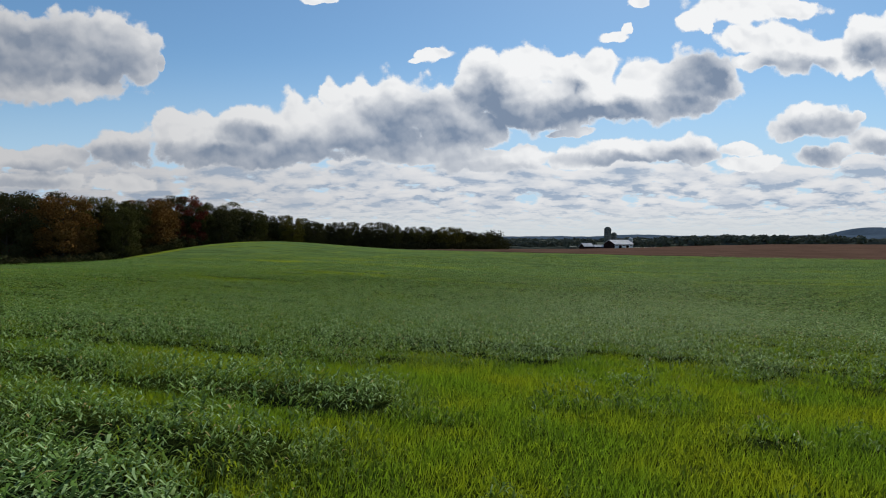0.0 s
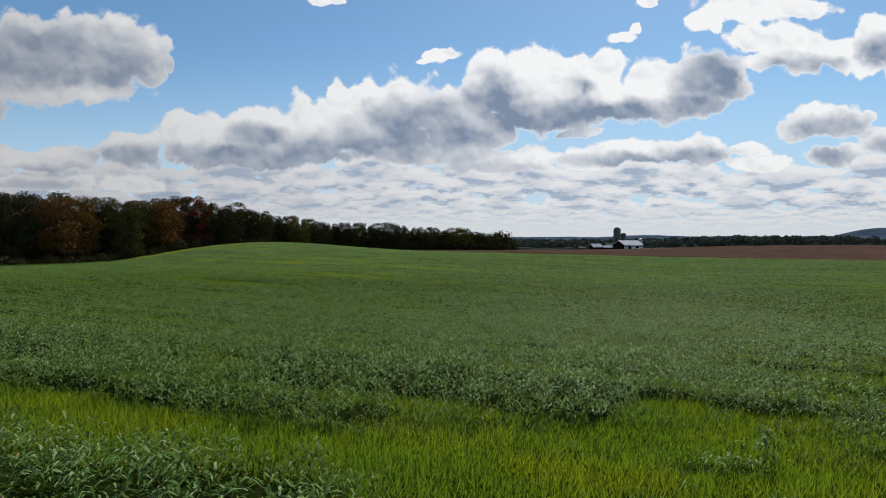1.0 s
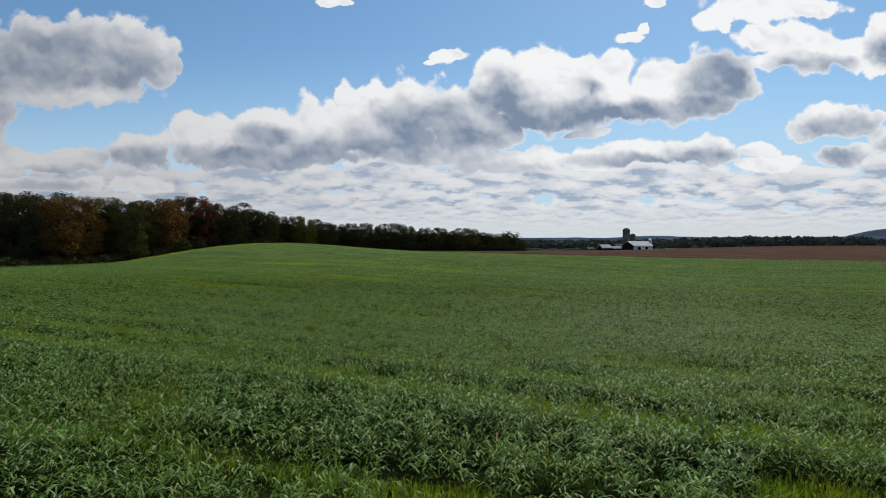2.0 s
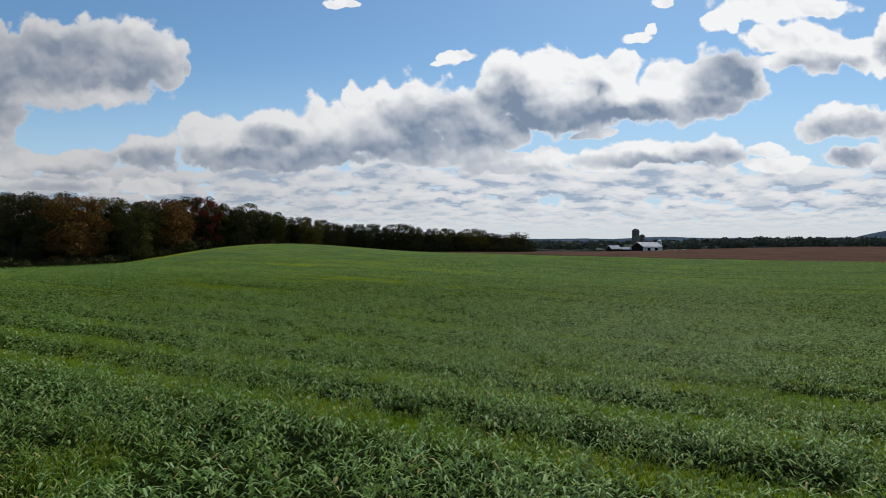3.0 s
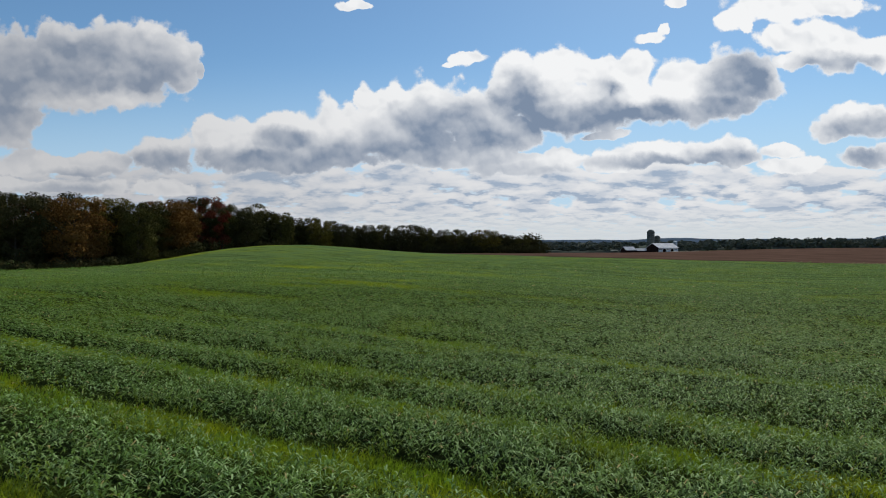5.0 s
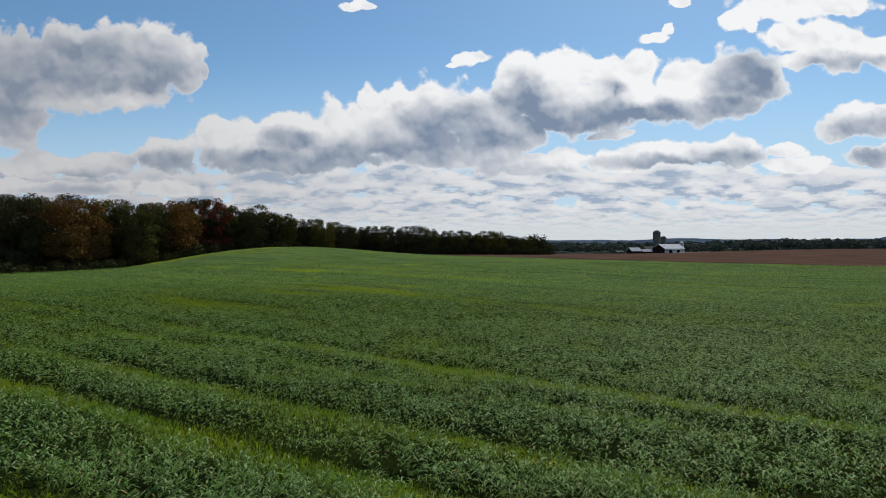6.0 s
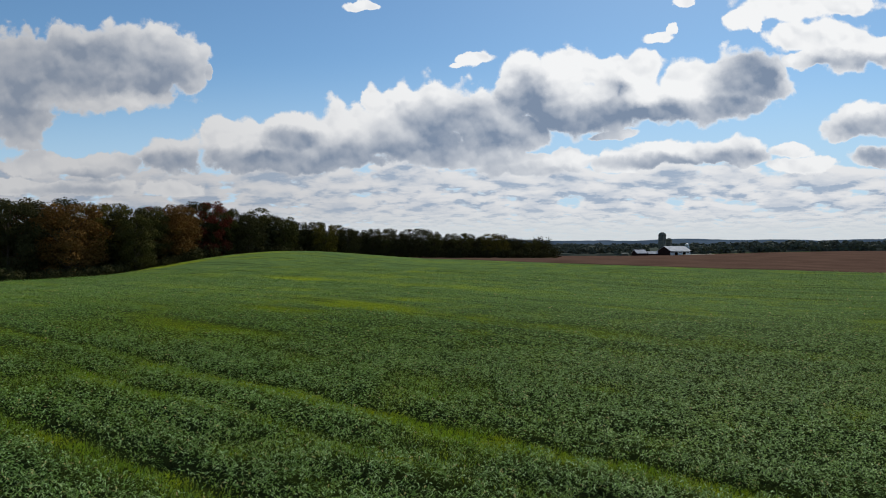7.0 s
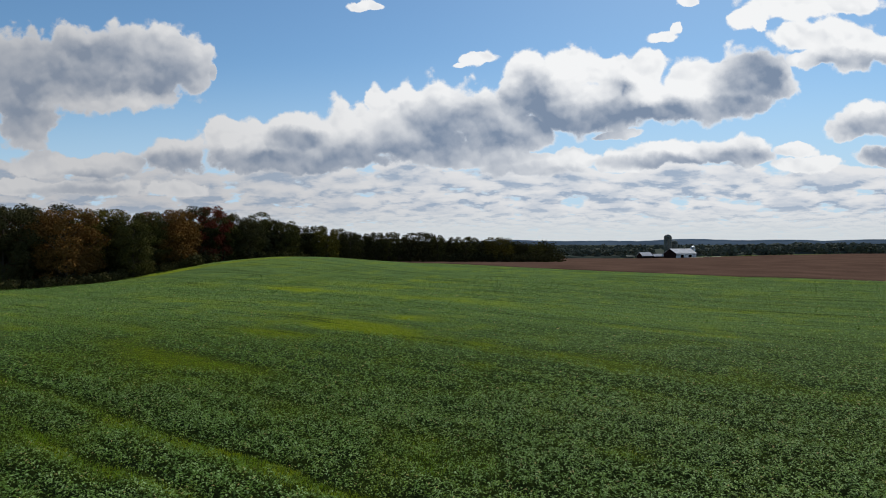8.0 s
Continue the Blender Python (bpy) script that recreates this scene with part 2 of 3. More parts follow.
def crop_material():
    """Cereal leaves: blue-green where the stand is thick, yellow-green where it is thin."""
    m, n, bsdf, out = material("crop_leaf")
    v = n.add("ShaderNodeAttribute")
    v.attribute_name = "vigour"
    rand = n.add("ShaderNodeNewGeometry").outputs["Random Per Island"]
    f = n.math("ADD", v.outputs["Fac"], n.math("MULTIPLY", n.math("SUBTRACT", rand, 0.5), 0.45), clamp=True)
    even = n.add("ShaderNodeAttribute")
    even.attribute_name = "even"
    tone = n.math("FRACT", n.math("MULTIPLY", rand, 17.0))
    vary = n.math("SUBTRACT", 1.0, even.outputs["Fac"])
    ripe = n.ramp(n.noise(position(n), 0.55, 4.0, 0.6).outputs[0], 0.40, 0.66)
    col = n.mix(f, n.mix(ripe, (0.098, 0.180, 0.020), (0.165, 0.220, 0.016)), (0.080, 0.158, 0.034))
    col = n.mix(n.math("MULTIPLY", n.ramp(tone, 0.05, 0.62, 0.95, 0.0), vary), col, n.mix(f, (0.085, 0.125, 0.012), (0.018, 0.038, 0.012)))
    # pale glaucous leaves, which also carry the sheen as plain colour
    col = n.mix(n.math("MULTIPLY", n.ramp(tone, 0.60, 0.95, 0.0, 0.9), vary), col, n.mix(f, (0.190, 0.240, 0.030), (0.270, 0.390, 0.180)))
    old = n.math("GREATER_THAN", rand, 0.985)
    col = n.mix(old, col, (0.30, 0.24, 0.10))
    n.link(col, bsdf.inputs["Base Color"])
    bsdf.inputs["Roughness"].default_value = 0.6
    bsdf.inputs["Specular IOR Level"].default_value = 0.010
    t = n.add("ShaderNodeBsdfTranslucent")
    n.link(n.mix(f, n.mix(ripe, (0.160, 0.270, 0.012), (0.260, 0.320, 0.010)), (0.120, 0.200, 0.026)), t.inputs[0])
    mix = n.add("ShaderNodeMixShader")
    n.link(n.ramp(f, 0.2, 0.9, 0.5, 0.12), mix.inputs[0])
    n.link(bsdf.outputs[0], mix.inputs[1])
    n.link(t.outputs[0], mix.inputs[2])
    n.link(mix.outputs[0], out.inputs[0])
    return m


def field_material():
    """The sward between and beyond the single plants."""
    m, n, bsdf, _ = material("sward")
    v = n.add("ShaderNodeAttribute")
    v.attribute_name = "vigour"
    p = position(n)
    fine = n.noise(p, 9.0, 6.0, 0.7).outputs[0]
    mid = n.noise(p, 0.5, 5.0, 0.6).outputs[0]
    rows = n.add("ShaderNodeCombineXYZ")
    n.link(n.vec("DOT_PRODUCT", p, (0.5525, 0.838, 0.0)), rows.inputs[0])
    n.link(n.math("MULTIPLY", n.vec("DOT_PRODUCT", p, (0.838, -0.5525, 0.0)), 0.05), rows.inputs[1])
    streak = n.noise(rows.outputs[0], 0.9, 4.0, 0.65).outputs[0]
    f = n.math("ADD", v.outputs["Fac"], n.math("MULTIPLY", n.math("SUBTRACT", mid, 0.5), 0.5))
    f = n.math("ADD", f, n.math("MULTIPLY", n.math("SUBTRACT", streak, 0.5), 0.9), clamp=True)
    c = n.add("ShaderNodeAttribute")
    c.attribute_name = "cover"
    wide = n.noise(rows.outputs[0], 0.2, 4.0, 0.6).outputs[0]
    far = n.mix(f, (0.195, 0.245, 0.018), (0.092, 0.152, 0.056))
    # dark streaks: soil gaps along the rows, and their shade put into the colour
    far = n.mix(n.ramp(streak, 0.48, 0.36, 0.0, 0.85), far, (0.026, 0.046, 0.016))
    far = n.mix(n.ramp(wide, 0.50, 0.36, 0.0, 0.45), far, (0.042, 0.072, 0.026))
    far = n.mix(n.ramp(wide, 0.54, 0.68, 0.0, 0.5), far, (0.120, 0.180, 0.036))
    # soil below the plants, with the shade of a dense stand painted in
    shaded_soil = n.mix(f, (0.055, 0.080, 0.010), (0.010, 0.015, 0.006))
    col = n.mix(c.outputs["Fac"], shaded_soil, far)
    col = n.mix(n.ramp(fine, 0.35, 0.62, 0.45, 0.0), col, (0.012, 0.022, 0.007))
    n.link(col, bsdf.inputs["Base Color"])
    bsdf.inputs["Roughness"].default_value = 0.9
    bsdf.inputs["Specular IOR Level"].default_value = 0.0
    bumped(n, bsdf, n.math("ADD", fine, n.math("MULTIPLY", mid, 0.8)), 0.9, 0.25)
    return m


CROP = crop_material()
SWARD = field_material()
BROWN = plain("ripe_beans", (0.056, 0.035, 0.027), (0.092, 0.058, 0.044), 0.06, 0.95, bump=0.8, fine=30.0)
STRAW = plain("stubble", (0.30, 0.26, 0.15), (0.40, 0.36, 0.22), 0.05, 0.9)
BARK = plain("bark", (0.045, 0.035, 0.026), (0.10, 0.08, 0.06), 1.5, 0.95)
LEAF = {
    "green": leafy("leaves_green", (0.042, 0.042, 0.015), (0.115, 0.100, 0.030), (0.055, 0.060, 0.012), 0.05),
    "dark": leafy("leaves_dark", (0.030, 0.031, 0.014), (0.080, 0.070, 0.028), (0.034, 0.038, 0.010), 0.05),
    "olive": leafy("leaves_olive", (0.065, 0.058, 0.014), (0.155, 0.125, 0.026), (0.090, 0.075, 0.010), 0.05),
    "orange": leafy("leaves_orange", (0.090, 0.050, 0.017), (0.215, 0.115, 0.034), (0.110, 0.050, 0.010), 0.05),
    "red": leafy("leaves_red", (0.110, 0.028, 0.018), (0.230, 0.060, 0.034), (0.100, 0.018, 0.007), 0.05),
}
# far leaves paled and blued: the haze before them is in their colour
HAZED_WOODS = leafy("hazed_far_leaves", (0.066, 0.084, 0.074), (0.150, 0.152, 0.118), (0.03, 0.035, 0.02), 0.1, 0.8, 0.5)
# canopy sheet dimmed like the crowns' shaded side and hazed, all in its colour
DIM_CANOPY = plain("dim_hazed_canopy", (0.034, 0.045, 0.040), (0.066, 0.074, 0.060), 0.15, 0.95, bump=0.0)
# distance haze is put into the blue base colour of the hills
HAZY_HILL = plain("hazy_wooded_hills", (0.034, 0.052, 0.078), (0.058, 0.084, 0.120), 0.006, 0.95, bump=0.0, fine=12.0)
CONCRETE = plain("silo_concrete", (0.085, 0.095, 0.085), (0.150, 0.160, 0.140), 0.5, 0.85)
DOME = plain("dome_metal", (0.45, 0.47, 0.48), (0.58, 0.60, 0.62), 0.8, 0.45, 0.5)
ROOF = plain("white_roof", (0.42, 0.43, 0.45), (0.62, 0.62, 0.63), 0.4, 0.6)
BOARD = plain("dark_boards", (0.022, 0.014, 0.013), (0.045, 0.026, 0.023), 0.8, 0.85)
WHITE = plain("white_paint", (0.70, 0.70, 0.68), (0.82, 0.82, 0.80), 0.7, 0.6)
TRACK = plain("gravel", (0.36, 0.33, 0.29), (0.48, 0.45, 0.40), 0.4, 0.95)


# ---------------------------------------------------------------- ground
GROUND_LIFT = 1.9


def soft(a, lo, hi):
    t = np.clip((a - lo) / (hi - lo), 0, 1)
    return t * t * (3 - 2 * t)


def land(x, y):
    """Height of the rolling ground."""
    x, y = np.asarray(x, float), np.asarray(y, float)

    def swell(cx, cy, sx, sy):
        return np.exp(-((x - cx) / sx) ** 2 - ((y - cy) / sy) ** 2)

    z = -3.64 + 0.67 * np.tanh(x / 250) - 2.18 * np.tanh((y - 100) / 400)
    z = z + 4.48 * swell(-70, 238, 42, 45) - 4.2 * swell(-130, 200, 50, 60) - 1.17 * swell(0, 45, 60, 35)
    z = z + 1.76 * swell(0, 0, 40, 40) - 2.15 * swell(40, 120, 60, 60) - 0.22 * swell(60, 215, 40, 40)
    z = z - 2.69 * swell(140, 200, 50, 50) + 2.76 * swell(220, 500, 120, 150) - 3.36 * swell(130, 500, 150, 150)
    z = z - 1.32 * swell(-60, 110, 50, 50) - 0.73 * x / 20 * np.exp(-(x / 60) ** 2 - ((y - 55) / 70) ** 2)
    return z + GROUND_LIFT


def height(x, y):
    return float(land(x, y))


def grain(x, y, size, seed):
    """Smooth value noise, 0 to 1."""
    u, v = np.asarray(x, float) / size + 1000.5, np.asarray(y, float) / size + 1000.5
    i, j = np.floor(u), np.floor(v)
    a, b = u - i, v - j
    a, b = a * a * (3 - 2 * a), b * b * (3 - 2 * b)

    def h(p, q):
        s = np.sin(p * 127.1 + q * 311.7 + seed * 74.7) * 43758.5453
        return s - np.floor(s)

    return (h(i, j) * (1 - a) + h(i + 1, j) * a) * (1 - b) + (h(i, j + 1) * (1 - a) + h(i + 1, j + 1) * a) * b


def row_line(x, y):
    """Metres across the drilled rows, and along them. Near the start the rows fan out."""
    n, m = 0.63 * x + 0.775 * y, 0.775 * x - 0.63 * y
    w = n - 0.1 * (m + 20)
    return w - 0.16 * (m + 10) * soft(11.5 - w, 0, 2.0), m


# thin strips between the passes of the drill: where, how wide, how thin, how patchy
STRIPS = (
    (0.6, 0.5, 0.5, 0.5), (3.1, 1.15, 1.0, 0.1), (6.7, 1.5, 1.0, 0.1), (9.3, 0.65, 0.8, 0.5), (11.4, 0.5, 0.4, 0.8), (14.9, 1.05, 0.95, 0.35),
    (18.6, 1.1, 1.0, 0.3), (22.8, 0.95, 0.9, 0.45), (26.4, 0.95, 0.8, 0.5), (29.2, 0.4, 0.25, 0.8), (32.1, 0.65, 0.6, 0.5), (35.7, 1.0, 0.8, 0.35), (39.5, 0.5, 0.3, 0.8),
    (43.2, 0.6, 0.4, 0.8), (47.0, 0.6, 0.3, 0.8), (51.0, 0.6, 0.35, 0.8), (55.0, 0.8, 0.4, 0.8), (60.0, 0.8, 0.4, 0.8), (66.0, 0.8, 0.35, 0.8),
)
# larger thin patches: middle, half-length along the rows, half-width, depth
PATCHES = ((-15.0, 95.0, 7.0, 3.6, 1.3), (-21.0, 87.0, 5.0, 2.6, 1.0), (-10.0, 104.0, 5.0, 2.2, 0.6), (-22.5, 72.5, 8.0, 2.0, 1.0),
           (-46.0, 87.0, 4.0, 1.5, 0.6), (-37.0, 148.0, 8.0, 3.5, 0.9), (-60.0, 160.0, 8.0, 4.0, 0.5), (-30.0, 120.0, 10.0, 3.0, 0.35))
# tufts in the thin corner near the start
TUFTS = ((2.2, 8.7, 1.0, 0.35), (3.6, 7.0, 0.5, 0.35), (4.6, 6.8, 0.5, 0.4), (-1.3, 6.5, 0.9, 0.45), (-0.2, 7.4, 0.5, 0.35), (4.6, 11.3, 1.2, 0.4), (1.4, 12.6, 1.4, 0.4), (7.4, 11.0, 1.0, 0.4))


def vigour(x, y):
    """How thick and tall the crop stands: 1 dark and tall, 0 thin and yellow."""
    x, y = np.asarray(x, float), np.asarray(y, float)
    w0, m = row_line(x, y)
    w = w0 + 0.7 * (grain(m, w0, 7.0, 3) - 0.5) + 0.45 * (grain(m, w0, 1.5, 4) - 0.5)
    v = 0.98 - 0.30 * soft(grain(x, y, 3.2, 2), 0.60, 0.9) - 0.14 * grain(x, y, 0.8, 1)
    for k, (at, half, depth, patchy) in enumerate(STRIPS):
        d = w - at
        reach = np.where(d < 0, 0.78 * half, 0.3 * half)
        cover = soft(grain(m, w * 0.3, 5.0, 11 + k), 0.25, 0.65) * patchy + (1 - patchy)
        v = v - depth * cover * np.exp(-(d / reach) ** 2)
    # a thin corner of the field near the start
    rim = x + 2.6 * (grain(x, y, 2.2, 5) - 0.5)
    edge = 9.4 + 3.2 * soft(x, 1.5, 3.5) + 1.2 * (grain(x, y, 1.3, 15) - 0.5)
    corner = soft(rim, -2.4, 0.9) * soft(edge - (w0 + 0.16 * (m + 10) * soft(11.5 - w0, 0, 2.0)), 0.0, 0.5)
    tuft = soft(grain(x, y * 1.6, 0.7, 77), 0.60, 0.9)
    for cx, cy, hx, hy in TUFTS:
        tuft = np.maximum(tuft, 1.2 * np.exp(-((x - cx) / hx) ** 2 - ((y - cy) / hy) ** 2))
    v = v - corner * (0.95 * (0.75 + 0.35 * grain(x, y, 1.1, 6)) - 0.8 * np.clip(tuft, 0, 1))
    # thin patches further off
    p = 2.0 * (grain(x, y, 4.0, 7) - 0.5)
    for cx, cy, long, wide, depth in PATCHES:
        s, t = 0.838 * (x - cx) - 0.5525 * (y - cy), 0.5525 * (x - cx) + 0.838 * (y - cy)
        v = v - depth * np.exp(-(s / long) ** 2 - ((t + p) / wide) ** 4)
    # a dry rim along the wood
    s, t = (x + 119) * 0.774 - (y - 178) * 0.632, (x + 119) * 0.632 + (y - 178) * 0.774
    v = v - 0.9 * np.exp(-((s - 2.0) / 3.5) ** 2) * soft(t, 15, 40) * soft(95 - t, 0, 15)
    v = v - 0.6 * np.exp(-((x + 93) / 6) ** 2 - ((y - 222) / 20) ** 2)
    v = v - 0.35 * soft(y, 30, 90) * soft(grain(w0, m * 0.15, 5.0, 8), 0.55, 0.8)
    return np.clip(v, 0.0, 1.0)


def nearness(x, y):
    """How close the open part of the field comes to the way, in metres: the stand is drawn finer there."""
    return np.maximum(np.interp(y, [2, 14, 23, 31, 38, 49, 80, 200], [6, 7, 8, 10.5, 15, 23, 52, 172]), np.abs(x + 0.4) / 0.67)


def mesh_from(name, verts, loops, sizes, mat, attr=None, smooth=False):
    """A mesh from numpy arrays: corner indices in a row, and the number of corners of each face."""
    me = bpy.data.meshes.new(name)
    verts = np.asarray(verts, np.float32)
    loops, sizes = np.asarray(loops, np.int32), np.asarray(sizes, np.int32)
    me.vertices.add(len(verts))
    me.vertices.foreach_set("co", verts.ravel())
    me.loops.add(len(loops))
    me.loops.foreach_set("vertex_index", loops)
    me.polygons.add(len(sizes))
    me.polygons.foreach_set("loop_start", np.concatenate([[0], np.cumsum(sizes)[:-1]]).astype(np.int32))
    me.polygons.foreach_set("use_smooth", np.full(len(sizes), smooth))
    me.update(calc_edges=True)
    if attr is not None:
        me.attributes.new("vigour", "FLOAT", "POINT").data.foreach_set("value", np.asarray(attr, np.float32))
    me.materials.append(mat)
    return me


def grid_faces(nx, ny):
    i, j = np.meshgrid(np.arange(nx - 1), np.arange(ny - 1))
    a = (j * nx + i).ravel()
    return np.stack([a, a + 1, a + nx + 1, a + nx], 1).ravel(), np.full(len(a), 4)


def spread(n, near, far, power):
    u = np.linspace(-1, 1, n)
    return near * u + far * np.sign(u) * np.abs(u) ** power


def boundary(x):
    """Where the green crop ends against the brown field, as y over x."""
    return np.interp(x, [-60, -20, -4, 11, 22, 37, 60, 88, 120, 320, 900], [332, 296, 270, 246, 232, 218, 198, 186, 179, 166, 130])


def ground():
    k = 401
    x = spread(k, 70, 4730, 6)
    y = 60 + spread(k, 90, 4600, 6)
    gx, gy = np.meshgrid(x, y)
    gx, gy = gx.ravel(), gy.ravel()
    v = vigour(gx, gy)
    far = soft(nearness(gx, gy), 26, 90)
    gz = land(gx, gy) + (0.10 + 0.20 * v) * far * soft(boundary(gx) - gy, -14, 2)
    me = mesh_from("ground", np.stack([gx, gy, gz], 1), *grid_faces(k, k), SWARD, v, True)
    me.attributes.new("cover", "FLOAT", "POINT").data.foreach_set("value", far.astype(np.float32))
    ob = new("ground", me)
    tagged(ob, "rolling green cereal field with yellow thin strips", "field", kind="structure")


ground()


def brown_field():
    nx, ny = 121, 61
    x = np.linspace(-58, 640, nx)
    f = np.linspace(0, 1, ny) ** 1.4
    gx = np.repeat(x[None], ny, 0)
    y0 = boundary(x)
    y1 = 492 + 0.02 * x + 6 * np.sin(x / 60)
    gy = y0[None] + (y1 - y0)[None] * f[:, None]
    gx, gy = gx.ravel(), gy.ravel()
    gz = land(gx, gy) + 0.38 + 0.18 * (grain(gx, gy, 3.0, 31) - 0.5)
    gz[:nx] -= 0.40
    ob = new("brown_field", mesh_from("brown_field", np.stack([gx, gy, gz], 1), *grid_faces(nx, ny), BROWN, None, True))
    tagged(ob, "reddish-brown ripe bean field beyond the green crop", "field", kind="structure")


brown_field()


def straw_field(x0, x1, y0, y1, label):
    nx, ny = 41, 9
    gx, gy = np.meshgrid(np.linspace(x0, x1, nx), np.linspace(y0, y1, ny))
    gx, gy = gx.ravel(), gy.ravel()
    gy = gy + 5 * np.sin(gx / 37)
    gz = land(gx, gy) + 0.3 + 0.1 * (grain(gx, gy, 4.0, 33) - 0.5)
    ob = new("stubble_field", mesh_from("stubble_field", np.stack([gx, gy, gz], 1), *grid_faces(nx, ny), STRAW, None, True))
    tagged(ob, label, "field", kind="structure")


straw_field(345, 640, 512, 545, "pale straw stubble field beyond the brown one")


# ---------------------------------------------------------------- crop
def furrows(x, y):
    """Lines along the drilling where the stand is low, 1 in their middle."""
    w, m = row_line(x, y)
    w = w + 0.5 * (grain(m, w, 6.0, 61) - 0.5)
    k = np.floor(w / 1.23)
    d = w / 1.23 - k
    return soft(grain(m, k * 7.3, 4.0, 62), 0.25, 0.7) * np.maximum(1 - soft(d, 0.0, 0.2), soft(d, 0.6, 1.0) * 0.8)


def stand(x, y, v):
    """Height of the leaf canopy: low where thin, with furrows along the drilling and small tussocks."""
    tussock = 0.34 + 0.90 * soft(grain(x, y, 0.33, 51), 0.15, 0.75) + 0.25 * grain(x, y, 1.1, 52)
    return (0.11 + 0.40 * v) * (1 - 0.62 * furrows(x, y) * v) * tussock


def blades(name, rng, px, py, leaves, size, wide, detail, even, label):
    """Plants whose leaves rise from the stem, arch over and hang. detail: faces along a leaf."""
    v = vigour(px, py)
    bare = soft(0.42 - grain(px, py, 0.33, 51), 0.0, 0.3) * v + 1.6 * furrows(px, py) * v
    keep = rng.random(len(px)) > 0.85 * np.clip(bare, 0, 1)
    px, py, v = px[keep], py[keep], v[keep]
    top = stand(px, py, v) * rng.uniform(0.70, 1.18, len(px))
    x, y, v, top = (np.repeat(a, leaves) for a in (px, py, v, top))
    n = len(x)
    turn = rng.uniform(0, 2 * np.pi, n)
    lean = np.stack([np.cos(turn), np.sin(turn)], 1) + np.array([0.25, 0.10])
    lean /= np.linalg.norm(lean, axis=1)[:, None] + 1e-6
    side = np.stack([-lean[:, 1], lean[:, 0]], 1)
    w = wide * rng.uniform(0.65, 1.3, n) * (0.45 + 0.6 * v)
    long = size * rng.uniform(0.65, 1.25, n) * (0.6 + 0.5 * v)
    steep = (1.25 - 0.75 * v) * rng.uniform(0.55, 1.3, n)
    droop = v * rng.uniform(0.15, 1.05, n)
    spread_ = 0.45 + 0.45 * v
    start = np.clip(top * (1.0 - 0.8 * rng.random(n) ** 1.5) - 0.34 * long * steep, 0.0, None)
    root = np.stack([x, y, land(x, y)], 1)

    def at(forth, sidewise, up):
        p = root.copy()
        p[:, :2] += lean * (forth * spread_ * long)[:, None] + side * (sidewise * w)[:, None]
        p[:, 2] += start + up * long
        return p

    if detail == 2:
        verts = [at(0.03, -0.4, 0.0 * v), at(0.03, 0.4, 0.0 * v), at(0.5, 0.5, 0.40 * steep), at(0.5, -0.5, 0.40 * steep), at(1.0, 0.0, 0.44 * steep - 0.42 * droop)]
        corners, sizes = [0, 1, 2, 3, 3, 2, 4], [4, 3]
    else:
        verts = [at(0.0, 0.0, 0.05 * steep), at(0.45, 0.5, 0.34 * steep), at(0.9, 0.0, 0.36 * steep - 0.45 * droop), at(0.45, -0.5, 0.34 * steep)]
        corners, sizes = [0, 1, 2, 3], [4]
    k = len(verts)
    loops = ((np.arange(n) * k)[:, None] + np.array(corners)).ravel()
    me = mesh_from(name, np.stack(verts, 1).reshape(-1, 3), loops, np.tile(sizes, n), CROP, np.repeat(v, k), True)
    me.attributes.new("even", "FLOAT", "POINT").data.foreach_set("value", np.full(n * k, even, np.float32))
    ob = new(name, me)
    return tagged(ob, label, "crop", kind="stuff")


def sprouts(name, rng, x, y, wide, label):
    """Short upright blades of the thin strips, one face each."""
    v = vigour(x, y)
    keep = rng.random(len(x)) > soft(v, 0.35, 0.75)
    x, y, v = x[keep], y[keep], v[keep]
    n = len(x)
    z = land(x, y) - 0.01
    h = rng.uniform(0.08, 0.19, n) * (0.7 + 0.6 * grain(x, y, 0.5, 53))
    turn, lean = rng.uniform(0, 2 * np.pi, n), rng.normal(0, 0.35, (n, 2)) * h[:, None]
    c, s = np.cos(turn) * wide / 2, np.sin(turn) * wide / 2
    verts = np.stack([np.stack([x - c, y - s, z], 1), np.stack([x + c, y + s, z], 1),
                      np.stack([x + lean[:, 0] + 0.02, y + lean[:, 1], z + h], 1)], 1).reshape(-1, 3)
    ob = new(name, mesh_from(name, verts, np.arange(3 * n), np.full(n, 3), CROP, np.repeat(v * 0.6, 3)))
    tagged(ob, label, "grass", kind="stuff")


def scatter(rng, y0, y1, density, near, far):
    """Random roots over the widening open part of the field, between two distances from the way."""
    parts = []
    step = (y1 - y0) / 48
    for k in range(48):
        a = y0 + k * step
        half = min(0.72 * (a + step) + 4, 0.67 * far * 1.15 + 1)
        n = int(2 * half * step * density)
        parts.append(np.stack([rng.uniform(-half, half, n), rng.uniform(a, a + step, n)], 1))
    p = np.concatenate(parts)
    d = nearness(p[:, 0], p[:, 1]) * np.exp(rng.normal(0, 0.06, len(p)))
    p = p[(d >= near) & (d < far)]
    return p[:, 0], p[:, 1]


def in_rows(rng, x, y, share):
    """Pull a share of the roots onto drilled rows 0.19 m apart."""
    n = row_line(x, y)[0]
    d = np.round(n / 0.19) * 0.19 - n + rng.normal(0, 0.022, len(x))
    k = (rng.random(len(x)) < share) * d
    return x + 0.5525 * k, y + 0.838 * k


